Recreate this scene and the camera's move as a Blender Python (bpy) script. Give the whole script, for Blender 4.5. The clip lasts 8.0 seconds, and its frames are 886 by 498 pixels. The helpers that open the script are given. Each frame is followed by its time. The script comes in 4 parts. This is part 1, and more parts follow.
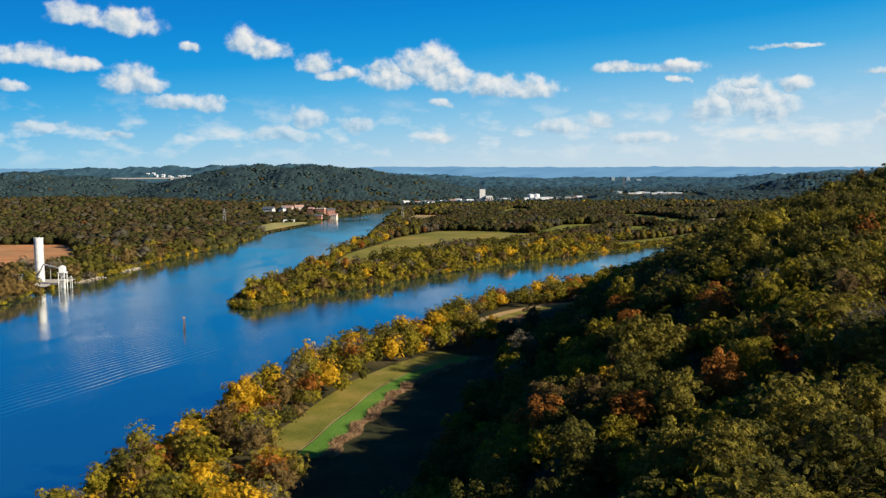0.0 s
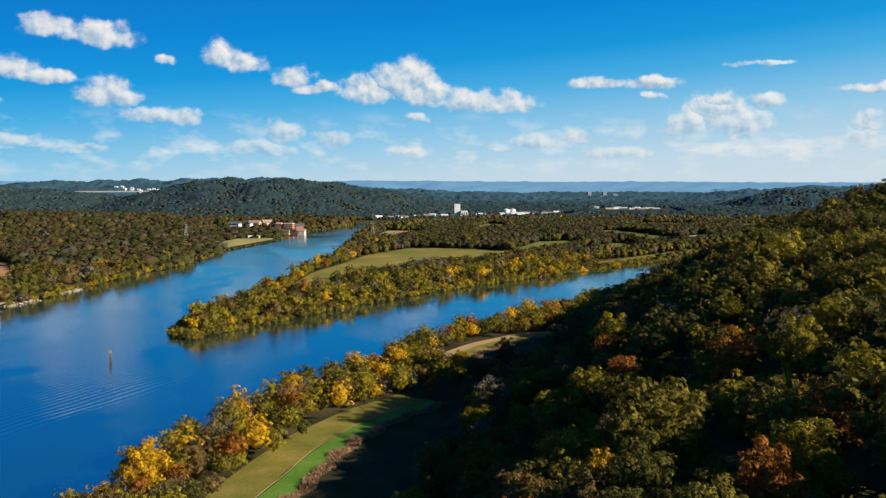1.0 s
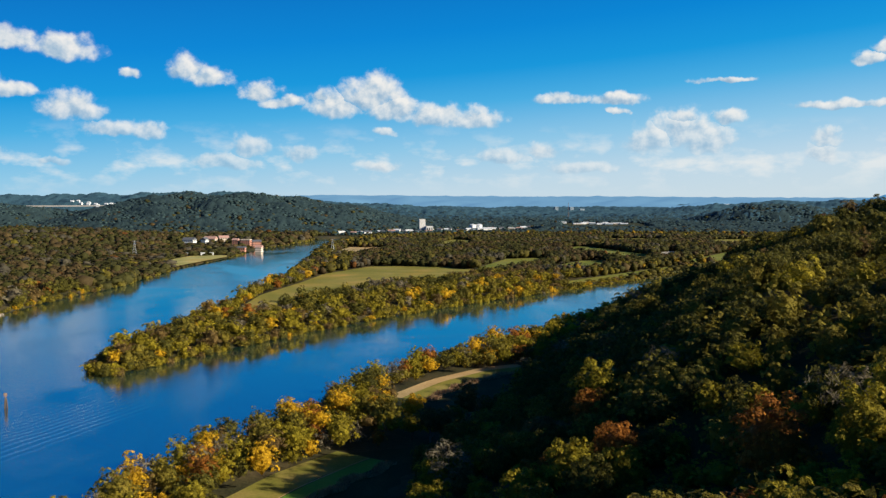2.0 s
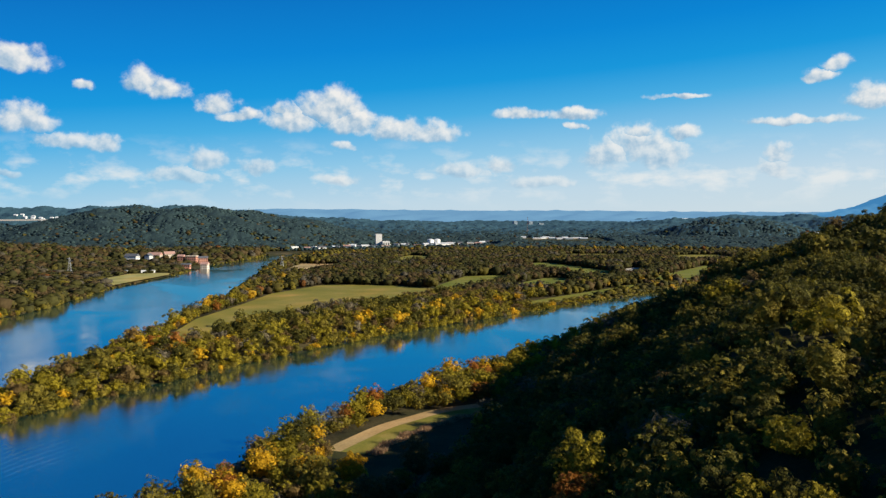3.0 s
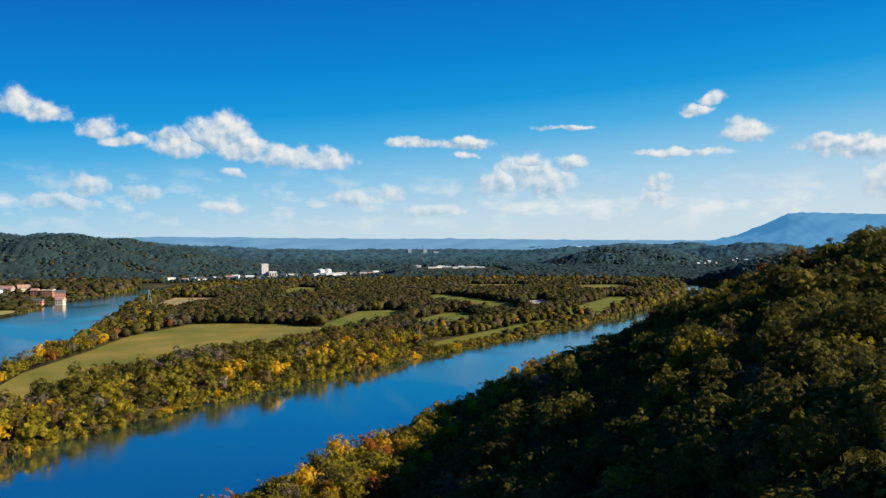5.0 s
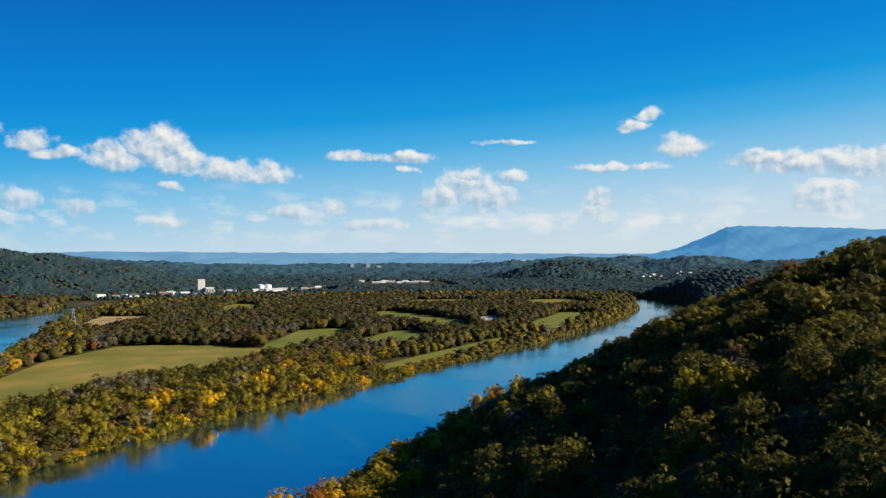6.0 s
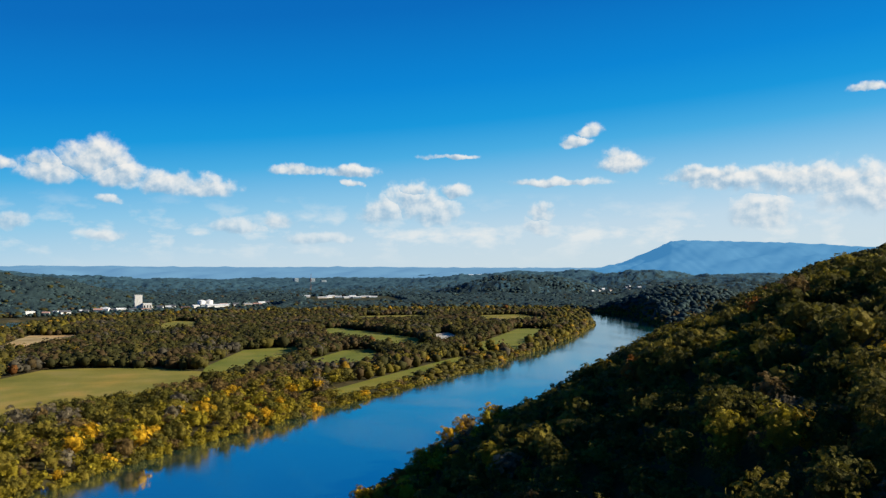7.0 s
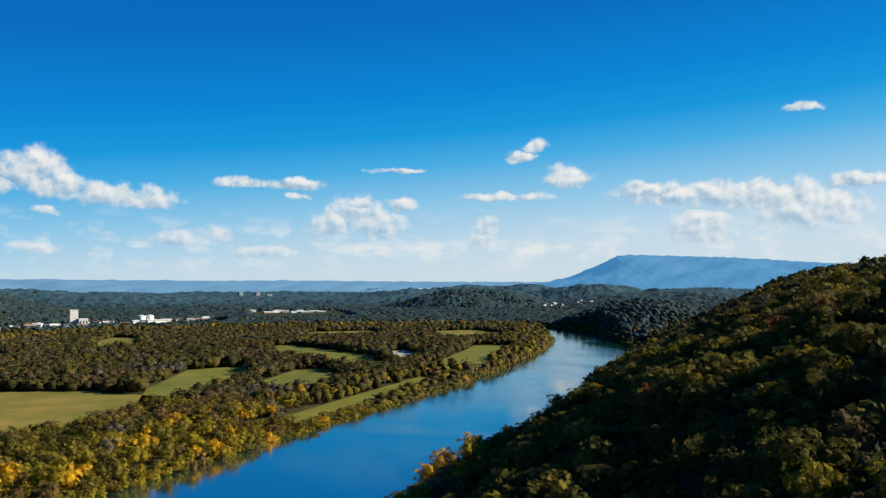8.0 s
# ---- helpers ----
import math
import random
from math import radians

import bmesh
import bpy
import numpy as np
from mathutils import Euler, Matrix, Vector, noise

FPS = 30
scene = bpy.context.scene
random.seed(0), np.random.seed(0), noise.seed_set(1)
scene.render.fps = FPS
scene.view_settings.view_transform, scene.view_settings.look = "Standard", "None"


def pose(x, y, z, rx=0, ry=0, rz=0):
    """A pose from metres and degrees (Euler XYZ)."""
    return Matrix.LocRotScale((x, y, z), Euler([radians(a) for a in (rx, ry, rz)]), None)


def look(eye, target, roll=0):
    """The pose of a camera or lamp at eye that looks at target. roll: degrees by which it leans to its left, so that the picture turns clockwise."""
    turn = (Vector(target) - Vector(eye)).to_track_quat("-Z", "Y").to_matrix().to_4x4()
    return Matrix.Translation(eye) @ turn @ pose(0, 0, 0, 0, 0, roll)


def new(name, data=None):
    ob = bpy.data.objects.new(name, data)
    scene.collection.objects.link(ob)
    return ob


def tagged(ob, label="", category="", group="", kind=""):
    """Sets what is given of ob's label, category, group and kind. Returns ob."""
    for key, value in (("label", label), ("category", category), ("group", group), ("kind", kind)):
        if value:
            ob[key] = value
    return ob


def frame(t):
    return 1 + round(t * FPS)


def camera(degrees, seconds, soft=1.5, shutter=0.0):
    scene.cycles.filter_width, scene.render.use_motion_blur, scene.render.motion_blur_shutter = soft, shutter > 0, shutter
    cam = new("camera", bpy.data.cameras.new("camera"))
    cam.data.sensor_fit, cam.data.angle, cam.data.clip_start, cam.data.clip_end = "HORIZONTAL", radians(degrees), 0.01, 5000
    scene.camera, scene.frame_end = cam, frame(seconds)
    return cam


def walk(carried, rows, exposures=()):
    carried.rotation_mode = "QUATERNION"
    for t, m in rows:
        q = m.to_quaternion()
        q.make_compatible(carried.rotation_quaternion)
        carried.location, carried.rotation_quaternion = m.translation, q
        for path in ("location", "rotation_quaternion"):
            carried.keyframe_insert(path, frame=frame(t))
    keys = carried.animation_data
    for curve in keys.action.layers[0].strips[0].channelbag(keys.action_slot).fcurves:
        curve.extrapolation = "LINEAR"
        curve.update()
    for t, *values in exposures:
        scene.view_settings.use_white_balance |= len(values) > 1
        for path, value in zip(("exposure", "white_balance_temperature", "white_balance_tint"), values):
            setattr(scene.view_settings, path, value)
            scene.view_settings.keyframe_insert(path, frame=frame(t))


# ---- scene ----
# A drone flight beside a wooded ridge, above a river that runs round a long island.
# x right, y ahead, z up; the water lies at z = 0.

# ---- camera ----
cam = camera(53.7, 8.0, 1.35)
# seconds, x, y, z, pitch, yaw, roll
FLIGHT = [
    (0.00, -0.00, 0.00, 61.99, -5.27, 0.03, -0.45),
    (0.50, 2.34, 19.55, 62.14, -4.86, -0.70, -0.30),
    (1.00, 4.92, 38.75, 61.96, -4.36, -1.51, -0.24),
    (1.50, 7.44, 58.04, 61.83, -3.88, -2.53, -0.19),
    (2.00, 10.32, 77.67, 62.13, -3.42, -3.66, -0.16),
    (2.50, 13.21, 97.29, 62.44, -2.97, -4.93, -0.14),
    (3.00, 16.09, 116.92, 62.75, -2.52, -6.35, -0.10),
    (3.50, 18.82, 135.94, 62.81, -2.05, -7.94, -0.04),
    (4.00, 21.58, 154.31, 62.88, -1.60, -9.69, -0.09),
    (4.50, 24.33, 172.50, 62.83, -1.14, -11.49, -0.04),
    (5.00, 26.22, 190.41, 62.84, -0.69, -13.37, -0.08),
    (5.50, 28.12, 208.32, 62.85, -0.24, -15.29, -0.17),
    (6.00, 30.01, 226.23, 62.86, 0.21, -17.19, -0.23),
    (6.50, 31.81, 243.73, 62.88, 0.66, -19.04, -0.21),
    (7.00, 33.49, 261.33, 63.16, 1.12, -20.83, -0.23),
    (7.50, 35.17, 278.99, 63.30, 1.56, -22.58, -0.18),
    (8.00, 36.60, 296.52, 63.28, 2.02, -24.39, -0.12),
]
walk(cam, [(t, pose(x, y, z, 90 + p, 0, w) @ pose(0, 0, 0, 0, 0, r)) for t, x, y, z, p, w, r in FLIGHT], [(0.0, 0.9), (8.0, 0.9)])

# ---- light ----
SUN_AZ, SUN_EL = radians(112), radians(24.0)      # clockwise from +y
sun_way = Vector((math.sin(SUN_AZ) * math.cos(SUN_EL), math.cos(SUN_AZ) * math.cos(SUN_EL), math.sin(SUN_EL)))
sun = new("sun", bpy.data.lights.new("sun", "SUN"))
sun.data.energy, sun.data.angle, sun.data.color = 5.0, radians(0.5), (1.0, 0.90, 0.71)
sun.matrix_world = look(sun_way * 1000, (0, 0, 0))

world = bpy.data.worlds.new("sky")
scene.world = world
world.use_nodes = True


# clouds: bearing, height, half width, half height, in degrees
CLOUDS_A = [(-12.5, 7.8, 0.97, 0.81), (-11.4, 7.3, 1.31, 0.67), (-8.0, 6.5, 1.02, 0.67), (-6.7, 6.0, 1.44, 0.44), (-3.3, 5.7, 1.85, 0.97), (-0.9, 6.3, 1.88, 1.33), (0.4, 5.5, 1.8, 0.89), 
            (-4.2, 6.3, 0.49, 0.52), (3.3, 5.1, 1.64, 0.81), (5.4, 4.8, 1.83, 0.74), (-0.1, 4.1, 0.65, 0.37), (11.5, 6.1, 1.78, 0.37), (14.7, 6.0, 1.66, 0.41), (14.9, 5.4, 0.44, 0.22), 
            (21.6, 7.1, 1.63, 0.18), (16.9, 3.3, 1.47, 1.04), (18.9, 3.9, 1.64, 1.29), (20.5, 3.3, 1.27, 1.04), (21.7, 4.7, 0.87, 0.52), (18.9, 5.0, 0.8, 0.37)]
CLOUDS_B = [(26.9, 2.4, 0.98, 0.74), (27.2, 3.3, 0.7, 0.67), (29.4, 7.9, 0.86, 0.48), (30.4, 8.5, 0.61, 0.52), (32.5, 6.4, 1.47, 0.81), (28.2, 5.3, 2.84, 0.3), (37.5, 5.5, 2.21, 0.52), 
            (7.6, 2.5, 1.55, 0.67), (10.2, 2.8, 0.81, 0.59), (12.8, 1.8, 1.77, 0.44), (-5.6, 2.7, 1.18, 0.59), (-8.7, 3.1, 1.14, 0.81), (-10.3, 2.1, 1.99, 0.52), (-14.9, 3.9, 0.94, 0.67), 
            (-0.3, 1.8, 1.25, 0.44)]
CLOUDS_C = [(39.8, 5.15, 3.47, 0.78), (44.1, 4.85, 4.09, 1.11), (47.0, 3.95, 2.88, 1.56), (40.8, 3.0, 1.72, 1.22), (50.1, 5.8, 1.9, 0.52), (46.7, 10.3, 0.92, 0.3), (-22.3, 9.0, 1.65, 0.67), 
            (-19.8, 8.7, 1.86, 0.81), (-25.1, 6.5, 1.91, 0.67), (-22.6, 6.2, 1.64, 0.44), (-19.2, 5.2, 1.53, 0.96), (-17.0, 4.1, 1.73, 0.59), (-26.1, 4.9, 0.82, 0.3), (-16.0, 7.4, 0.56, 0.3), 
            (-24.4, 2.5, 1.45, 0.44), (-20.2, 2.1, 0.74, 0.26)]


def build_sky():
    nt = world.node_tree
    n, links = nt.nodes, nt.links
    n.clear()

    def node(kind, *values, **settings):
        k = n.new(kind)
        for name, value in settings.items():
            if name == "operation":
                k.operation = value
        for socket, v in zip(k.inputs, values):
            if isinstance(v, bpy.types.NodeSocket):
                links.new(v, socket)
            elif v is not None:
                socket.default_value = v
        return k

    def math_(op, a, b=0.0):
        return node("ShaderNodeMath", a, b, operation=op).outputs[0]

    def ramp(fac, stops):
        k = n.new("ShaderNodeValToRGB")
        e = k.color_ramp.elements
        while len(e) < len(stops):
            e.new(0.5)
        for q, (p, c) in zip(e, stops):
            q.position, q.color = p, (*c, 1)
        links.new(fac, k.inputs[0])
        return k.outputs[0]

    def mix(fac, a, b, blend="MIX"):
        k = n.new("ShaderNodeMix")
        k.data_type, k.blend_type = "RGBA", blend
        for socket, v in ((k.inputs[0], fac), (k.inputs[6], a), (k.inputs[7], b)):
            if isinstance(v, bpy.types.NodeSocket):
                links.new(v, socket)
            else:
                socket.default_value = v
        return k.outputs[2]

    sky = n.new("ShaderNodeTexSky")
    sky.sky_type, sky.sun_disc = "NISHITA", False
    sky.sun_elevation, sky.sun_rotation = SUN_EL, SUN_AZ
    sky.air_density, sky.dust_density, sky.ozone_density = 1.0, 0.3, 3.0

    way = n.new("ShaderNodeTexCoord").outputs["Generated"]
    xyz = n.new("ShaderNodeSeparateXYZ")
    links.new(way, xyz.inputs[0])
    az = math_("MULTIPLY", math_("ARCTAN2", xyz.outputs[0], xyz.outputs[1]), 57.296)
    el = math_("MULTIPLY", math_("ARCSINE", xyz.outputs[2]), 57.296)
    # clear autumn air: pale over the horizon, deep blue above
    lift = math_("ADD", math_("DIVIDE", math_("ADD", el, 1.0), 40.0), math_("MULTIPLY", math_("SUBTRACT", az, 10.0), -0.0020))
    clear = ramp(lift, [(0.0, (0.60, 0.70, 0.76)), (0.05, (0.53, 0.67, 0.77)), (0.12, (0.27, 0.55, 0.76)), (0.185, (0.065, 0.40, 0.72)),
                        (0.235, (0.007, 0.295, 0.67)), (0.30, (0.001, 0.222, 0.62)), (0.42, (0.001, 0.138, 0.48)), (1.0, (0.001, 0.055, 0.21))])
    base = mix(0.95, mix(1.0, sky.outputs[0], (0.03, 0.12, 0.22, 1), "MULTIPLY"), clear)

    flat = node("ShaderNodeCombineXYZ", az, el, 0.0).outputs[0]
    rough = n.new("ShaderNodeTexNoise")
    rough.inputs["Scale"].default_value, rough.inputs["Detail"].default_value, rough.inputs["Roughness"].default_value = 0.6, 5.0, 0.55
    links.new(flat, rough.inputs["Vector"])
    bent = node("ShaderNodeVectorMath", flat, node("ShaderNodeVectorMath", node("ShaderNodeVectorMath", rough.outputs["Color"], (0.5, 0.5, 0.5), operation="SUBTRACT").outputs[0],
                (1.8, 1.0, 0.0), operation="MULTIPLY").outputs[0], operation="ADD").outputs[0]
    least = rise = None
    for a, e, w, h in CLOUDS_A + CLOUDS_B + CLOUDS_C:
        w, h = w * 1.36, h * 1.36
        k = n.new("ShaderNodeVectorMath")
        k.operation = "MULTIPLY_ADD"
        links.new(bent, k.inputs[0])
        k.inputs[1].default_value, k.inputs[2].default_value = (1 / w, 1 / h, 0), (-a / w, -e / h, 0)
        # flat underneath, heaped above
        p = n.new("ShaderNodeSeparateXYZ")
        links.new(k.outputs[0], p.inputs[0])
        up = math_("MAXIMUM", p.outputs[1], math_("MULTIPLY", p.outputs[1], -1.7))
        d = math_("SQRT", math_("ADD", math_("MULTIPLY", p.outputs[0], p.outputs[0]), math_("MULTIPLY", up, up)))
        high = math_("ADD", p.outputs[1], math_("MULTIPLY", p.outputs[0], 0.35))
        if least is None:
            least, rise = d, high
        else:
            nearer = math_("LESS_THAN", d, least)
            rise = math_("ADD", math_("MULTIPLY", rise, math_("SUBTRACT", 1.0, nearer)), math_("MULTIPLY", high, nearer))
            least = node("ShaderNodeMath", least, d, 0.18, operation="SMOOTH_MIN").outputs[0]

    def puff(shift, scale, detail, squeeze=(1, 1, 1)):
        t = n.new("ShaderNodeTexNoise")
        t.inputs["Scale"].default_value, t.inputs["Detail"].default_value, t.inputs["Roughness"].default_value = scale, detail, 0.55
        moved = node("ShaderNodeVectorMath", flat, shift, operation="ADD").outputs[0]
        links.new(node("ShaderNodeVectorMath", moved, squeeze, operation="MULTIPLY").outputs[0], t.inputs["Vector"])
        return t.outputs["Fac"]

    thick = math_("ADD", math_("SUBTRACT", 1.0, least), math_("MULTIPLY", math_("SUBTRACT", puff((0, 0, 0), 0.9, 7.0), 0.5), 1.25))
    # soft and torn underneath, crisp on the sunny side
    soft = math_("ADD", thick, math_("MULTIPLY", math_("MAXIMUM", math_("MINIMUM", rise, 0.5), -0.6), 0.16))
    cover = ramp(soft, [(0.0, (0, 0, 0)), (0.12, (0.08, 0.08, 0.08)), (0.32, (0.62, 0.62, 0.62)), (0.55, (0.95, 0.95, 0.95))])
    # the sunny upper right of each heap is bright, its underside blue-grey
    slope = math_("SUBTRACT", puff((0, 0, 0), 0.9, 4.0), puff((0.28, 0.34, 0), 0.9, 4.0))
    lit = ramp(math_("ADD", math_("MULTIPLY", slope, 2.0), math_("ADD", 0.47, math_("MULTIPLY", rise, 0.55))),
               [(0.0, (0.30, 0.45, 0.60)), (0.30, (0.44, 0.56, 0.67)), (0.66, (0.70, 0.74, 0.76)), (1.0, (0.88, 0.86, 0.82))])
    haze = ramp(math_("DIVIDE", el, 10.0), [(0.0, (0.25, 0.25, 0.25)), (0.25, (0.62, 0.62, 0.62)), (0.6, (1, 1, 1))])
    # a bank of small faint heaps low over the horizon
    low = math_("MULTIPLY", puff((7.0, 0, 0), 0.62, 6.0, (0.55, 1.2, 1)), 1.0)
    band = ramp(math_("DIVIDE", el, 10.0), [(0.0, (0, 0, 0)), (0.08, (0.3, 0.3, 0.3)), (0.2, (0.75, 0.75, 0.75)), (0.34, (0.35, 0.35, 0.35)), (0.48, (0, 0, 0))])
    faint = mix(1.0, ramp(low, [(0.50, (0, 0, 0)), (0.66, (1, 1, 1))]), band, "MULTIPLY")
    base = mix(faint, base, (0.80, 0.82, 0.81, 1))
    whole = mix(mix(1.0, cover, haze, "MULTIPLY"), base, lit)
    bg = n.new("ShaderNodeBackground")
    links.new(whole, bg.inputs[0])
    bg.inputs[1].default_value = 0.55
    out = n.new("ShaderNodeOutputWorld")
    links.new(bg.outputs[0], out.inputs[0])


build_sky()


# ---- materials ----
class Nodes:
    """A short way to write node trees."""

    def __init__(self, name):
        self.mat = bpy.data.materials.new(name)
        self.mat.use_nodes = True
        self.n, self.links = self.mat.node_tree.nodes, self.mat.node_tree.links
        self.bsdf = self.n["Principled BSDF"]
        self.geo = self.n.new("ShaderNodeNewGeometry")

    def put(self, socket, value):
        if isinstance(value, bpy.types.NodeSocket):
            self.links.new(value, socket)
        else:
            socket.default_value = value

    def noise(self, scale, detail=4.0, rough=0.55, stretch=None, distort=0.0):
        tex = self.n.new("ShaderNodeTexNoise")
        where = self.geo.outputs["Position"]
        if stretch:
            m = self.n.new("ShaderNodeVectorMath")
            m.operation = "MULTIPLY"
            self.put(m.inputs[0], where)
            m.inputs[1].default_value = stretch
            where = m.outputs[0]
        self.put(tex.inputs["Vector"], where)
        tex.inputs["Scale"].default_value, tex.inputs["Detail"].default_value = scale, detail
        tex.inputs["Roughness"].default_value, tex.inputs["Distortion"].default_value = rough, distort
        return tex.outputs["Fac"]

    def ramp(self, fac, stops):
        r = self.n.new("ShaderNodeValToRGB")
        e = r.color_ramp.elements
        while len(e) < len(stops):
            e.new(0.5)
        for k, (p, c) in zip(e, stops):
            k.position, k.color = p, (*c, 1) if len(c) == 3 else c
        self.put(r.inputs[0], fac)
        return r.outputs[0]

    def mix(self, fac, a, b, blend="MIX"):
        m = self.n.new("ShaderNodeMix")
        m.data_type, m.blend_type = "RGBA", blend
        self.put(m.inputs[0], fac)
        for s, v in ((m.inputs[6], a), (m.inputs[7], b)):
            self.put(s, v if isinstance(v, bpy.types.NodeSocket) else (*v, 1))
        return m.outputs[2]

    def math(self, op, a, b=0.0):
        m = self.n.new("ShaderNodeMath")
        m.operation = op
        self.put(m.inputs[0], a)
        self.put(m.inputs[1], b)
        return m.outputs[0]

    def bump(self, height, strength, distance):
        b = self.n.new("ShaderNodeBump")
        b.inputs["Strength"].default_value, b.inputs["Distance"].default_value = strength, distance
        self.put(b.inputs["Height"], height)
        self.put(self.bsdf.inputs["Normal"], b.outputs[0])

    def done(self, color, rough=0.8, metal=0.0, spec=0.3):
        self.put(self.bsdf.inputs["Base Color"], color if isinstance(color, bpy.types.NodeSocket) else (*color, 1))
        self.put(self.bsdf.inputs["Roughness"], rough)
        self.bsdf.inputs["Metallic"].default_value = metal
        self.bsdf.inputs["Specular IOR Level"].default_value = spec
        return self.mat


def shades(c, k):
    return tuple(v * k for v in c)


def leaf_material(name, dark, light, sprays=True):
    """Leaves that let some sun through; near ones are ragged sprays with gaps between them."""
    m = Nodes(name)
    leaf = m.ramp(m.geo.outputs["Random Per Island"], [(0.0, dark), (1.0, light)])
    patch = m.ramp(m.noise(0.35, 3), [(0.3, (0.75, 0.72, 0.7)), (0.7, (1.2, 1.22, 1.1))])
    color = m.mix(1.0, leaf, patch, "MULTIPLY")
    glow, both = m.n.new("ShaderNodeBsdfTranslucent"), m.n.new("ShaderNodeMixShader")
    m.put(glow.inputs["Color"], color)
    both.inputs[0].default_value = 0.32 if sprays else 0.42
    m.links.new(m.bsdf.outputs[0], both.inputs[1])
    m.links.new(glow.outputs[0], both.inputs[2])
    last = both.outputs[0]
    if sprays:
        gap, hole = m.n.new("ShaderNodeBsdfTransparent"), m.n.new("ShaderNodeMixShader")
        m.put(hole.inputs[0], m.math("GREATER_THAN", m.noise(5.5, 2.0, 0.6), 0.46))
        m.links.new(gap.outputs[0], hole.inputs[1])
        m.links.new(last, hole.inputs[2])
        last = hole.outputs[0]
        m.bump(m.noise(3.2, 2.0), 0.7, 0.4)
    else:
        m.bump(m.noise(0.9, 3.0), 0.5, 0.7)
    m.links.new(last, m.n["Material Output"].inputs["Surface"])
    return m.done(color, 0.75, spec=0.12)


def hazed(c, k):
    """A leaf colour scaled and shifted to blue-grey: distance haze put into the colour."""
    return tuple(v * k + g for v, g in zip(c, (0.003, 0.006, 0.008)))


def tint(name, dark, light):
    """The same leaves near by, and far off with haze painted into their colour."""
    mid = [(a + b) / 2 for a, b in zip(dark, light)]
    return leaf_material("leaves_" + name, dark, light), leaf_material("leaves_" + name + "_far", hazed(mid, 0.46), hazed(mid, 0.76), False)


TINTS = {
    "dark": tint("dark_green", (0.044, 0.044, 0.010), (0.140, 0.122, 0.021)),
    "olive": tint("olive", (0.080, 0.070, 0.012), (0.245, 0.192, 0.028)),
    "lime": tint("yellow_green", (0.125, 0.104, 0.010), (0.320, 0.250, 0.020)),
    "yellow": tint("yellow", (0.340, 0.200, 0.010), (0.640, 0.375, 0.020)),
    "orange": tint("orange", (0.170, 0.060, 0.012), (0.380, 0.150, 0.025)),
    "rust": tint("rust_brown", (0.085, 0.056, 0.020), (0.200, 0.130, 0.046)),
    "bare": tint("twigs_bare_grey", (0.085, 0.070, 0.048), (0.210, 0.175, 0.120)),
    # distance haze is put into these two leaf colours as blue
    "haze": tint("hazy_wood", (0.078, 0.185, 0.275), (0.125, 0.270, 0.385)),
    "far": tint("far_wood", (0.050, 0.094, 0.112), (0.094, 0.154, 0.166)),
}
LEAVES = {k: v[0] for k, v in TINTS.items()}
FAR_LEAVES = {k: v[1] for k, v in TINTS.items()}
LEAF_NAMES = list(LEAVES)


def ground_material():
    m = Nodes("woodland_floor")
    c = m.ramp(m.noise(0.05, 6), [(0.35, (0.030, 0.032, 0.014)), (0.55, (0.060, 0.050, 0.022)), (0.7, (0.095, 0.070, 0.036))])
    c = m.mix(0.6, c, m.ramp(m.noise(1.2, 4), [(0.3, (0.5, 0.5, 0.5)), (0.7, (1.3, 1.25, 1.1))]), "MULTIPLY")
    m.bump(m.noise(0.8, 5), 0.6, 0.4)
    return m.done(c, 0.95, spec=0.1)


def grass_material(name, a, b, c, scale=0.06, streak=(1, 1, 1)):
    m = Nodes(name)
    col = m.ramp(m.noise(scale, 5, stretch=streak), [(0.3, a), (0.52, b), (0.7, c)])
    col = m.mix(0.5, col, m.ramp(m.noise(1.6, 4), [(0.3, (0.65, 0.65, 0.6)), (0.7, (1.25, 1.2, 1.1))]), "MULTIPLY")
    col = m.mix(0.8, col, m.ramp(m.noise(0.018, 4, distort=0.6), [(0.32, (0.78, 0.86, 0.9)), (0.5, (1, 1, 1)), (0.68, (1.3, 1.06, 0.95))]), "MULTIPLY")
    m.bump(m.noise(2.5, 4), 0.5, 0.15)
    return m.done(col, 0.9, spec=0.1)


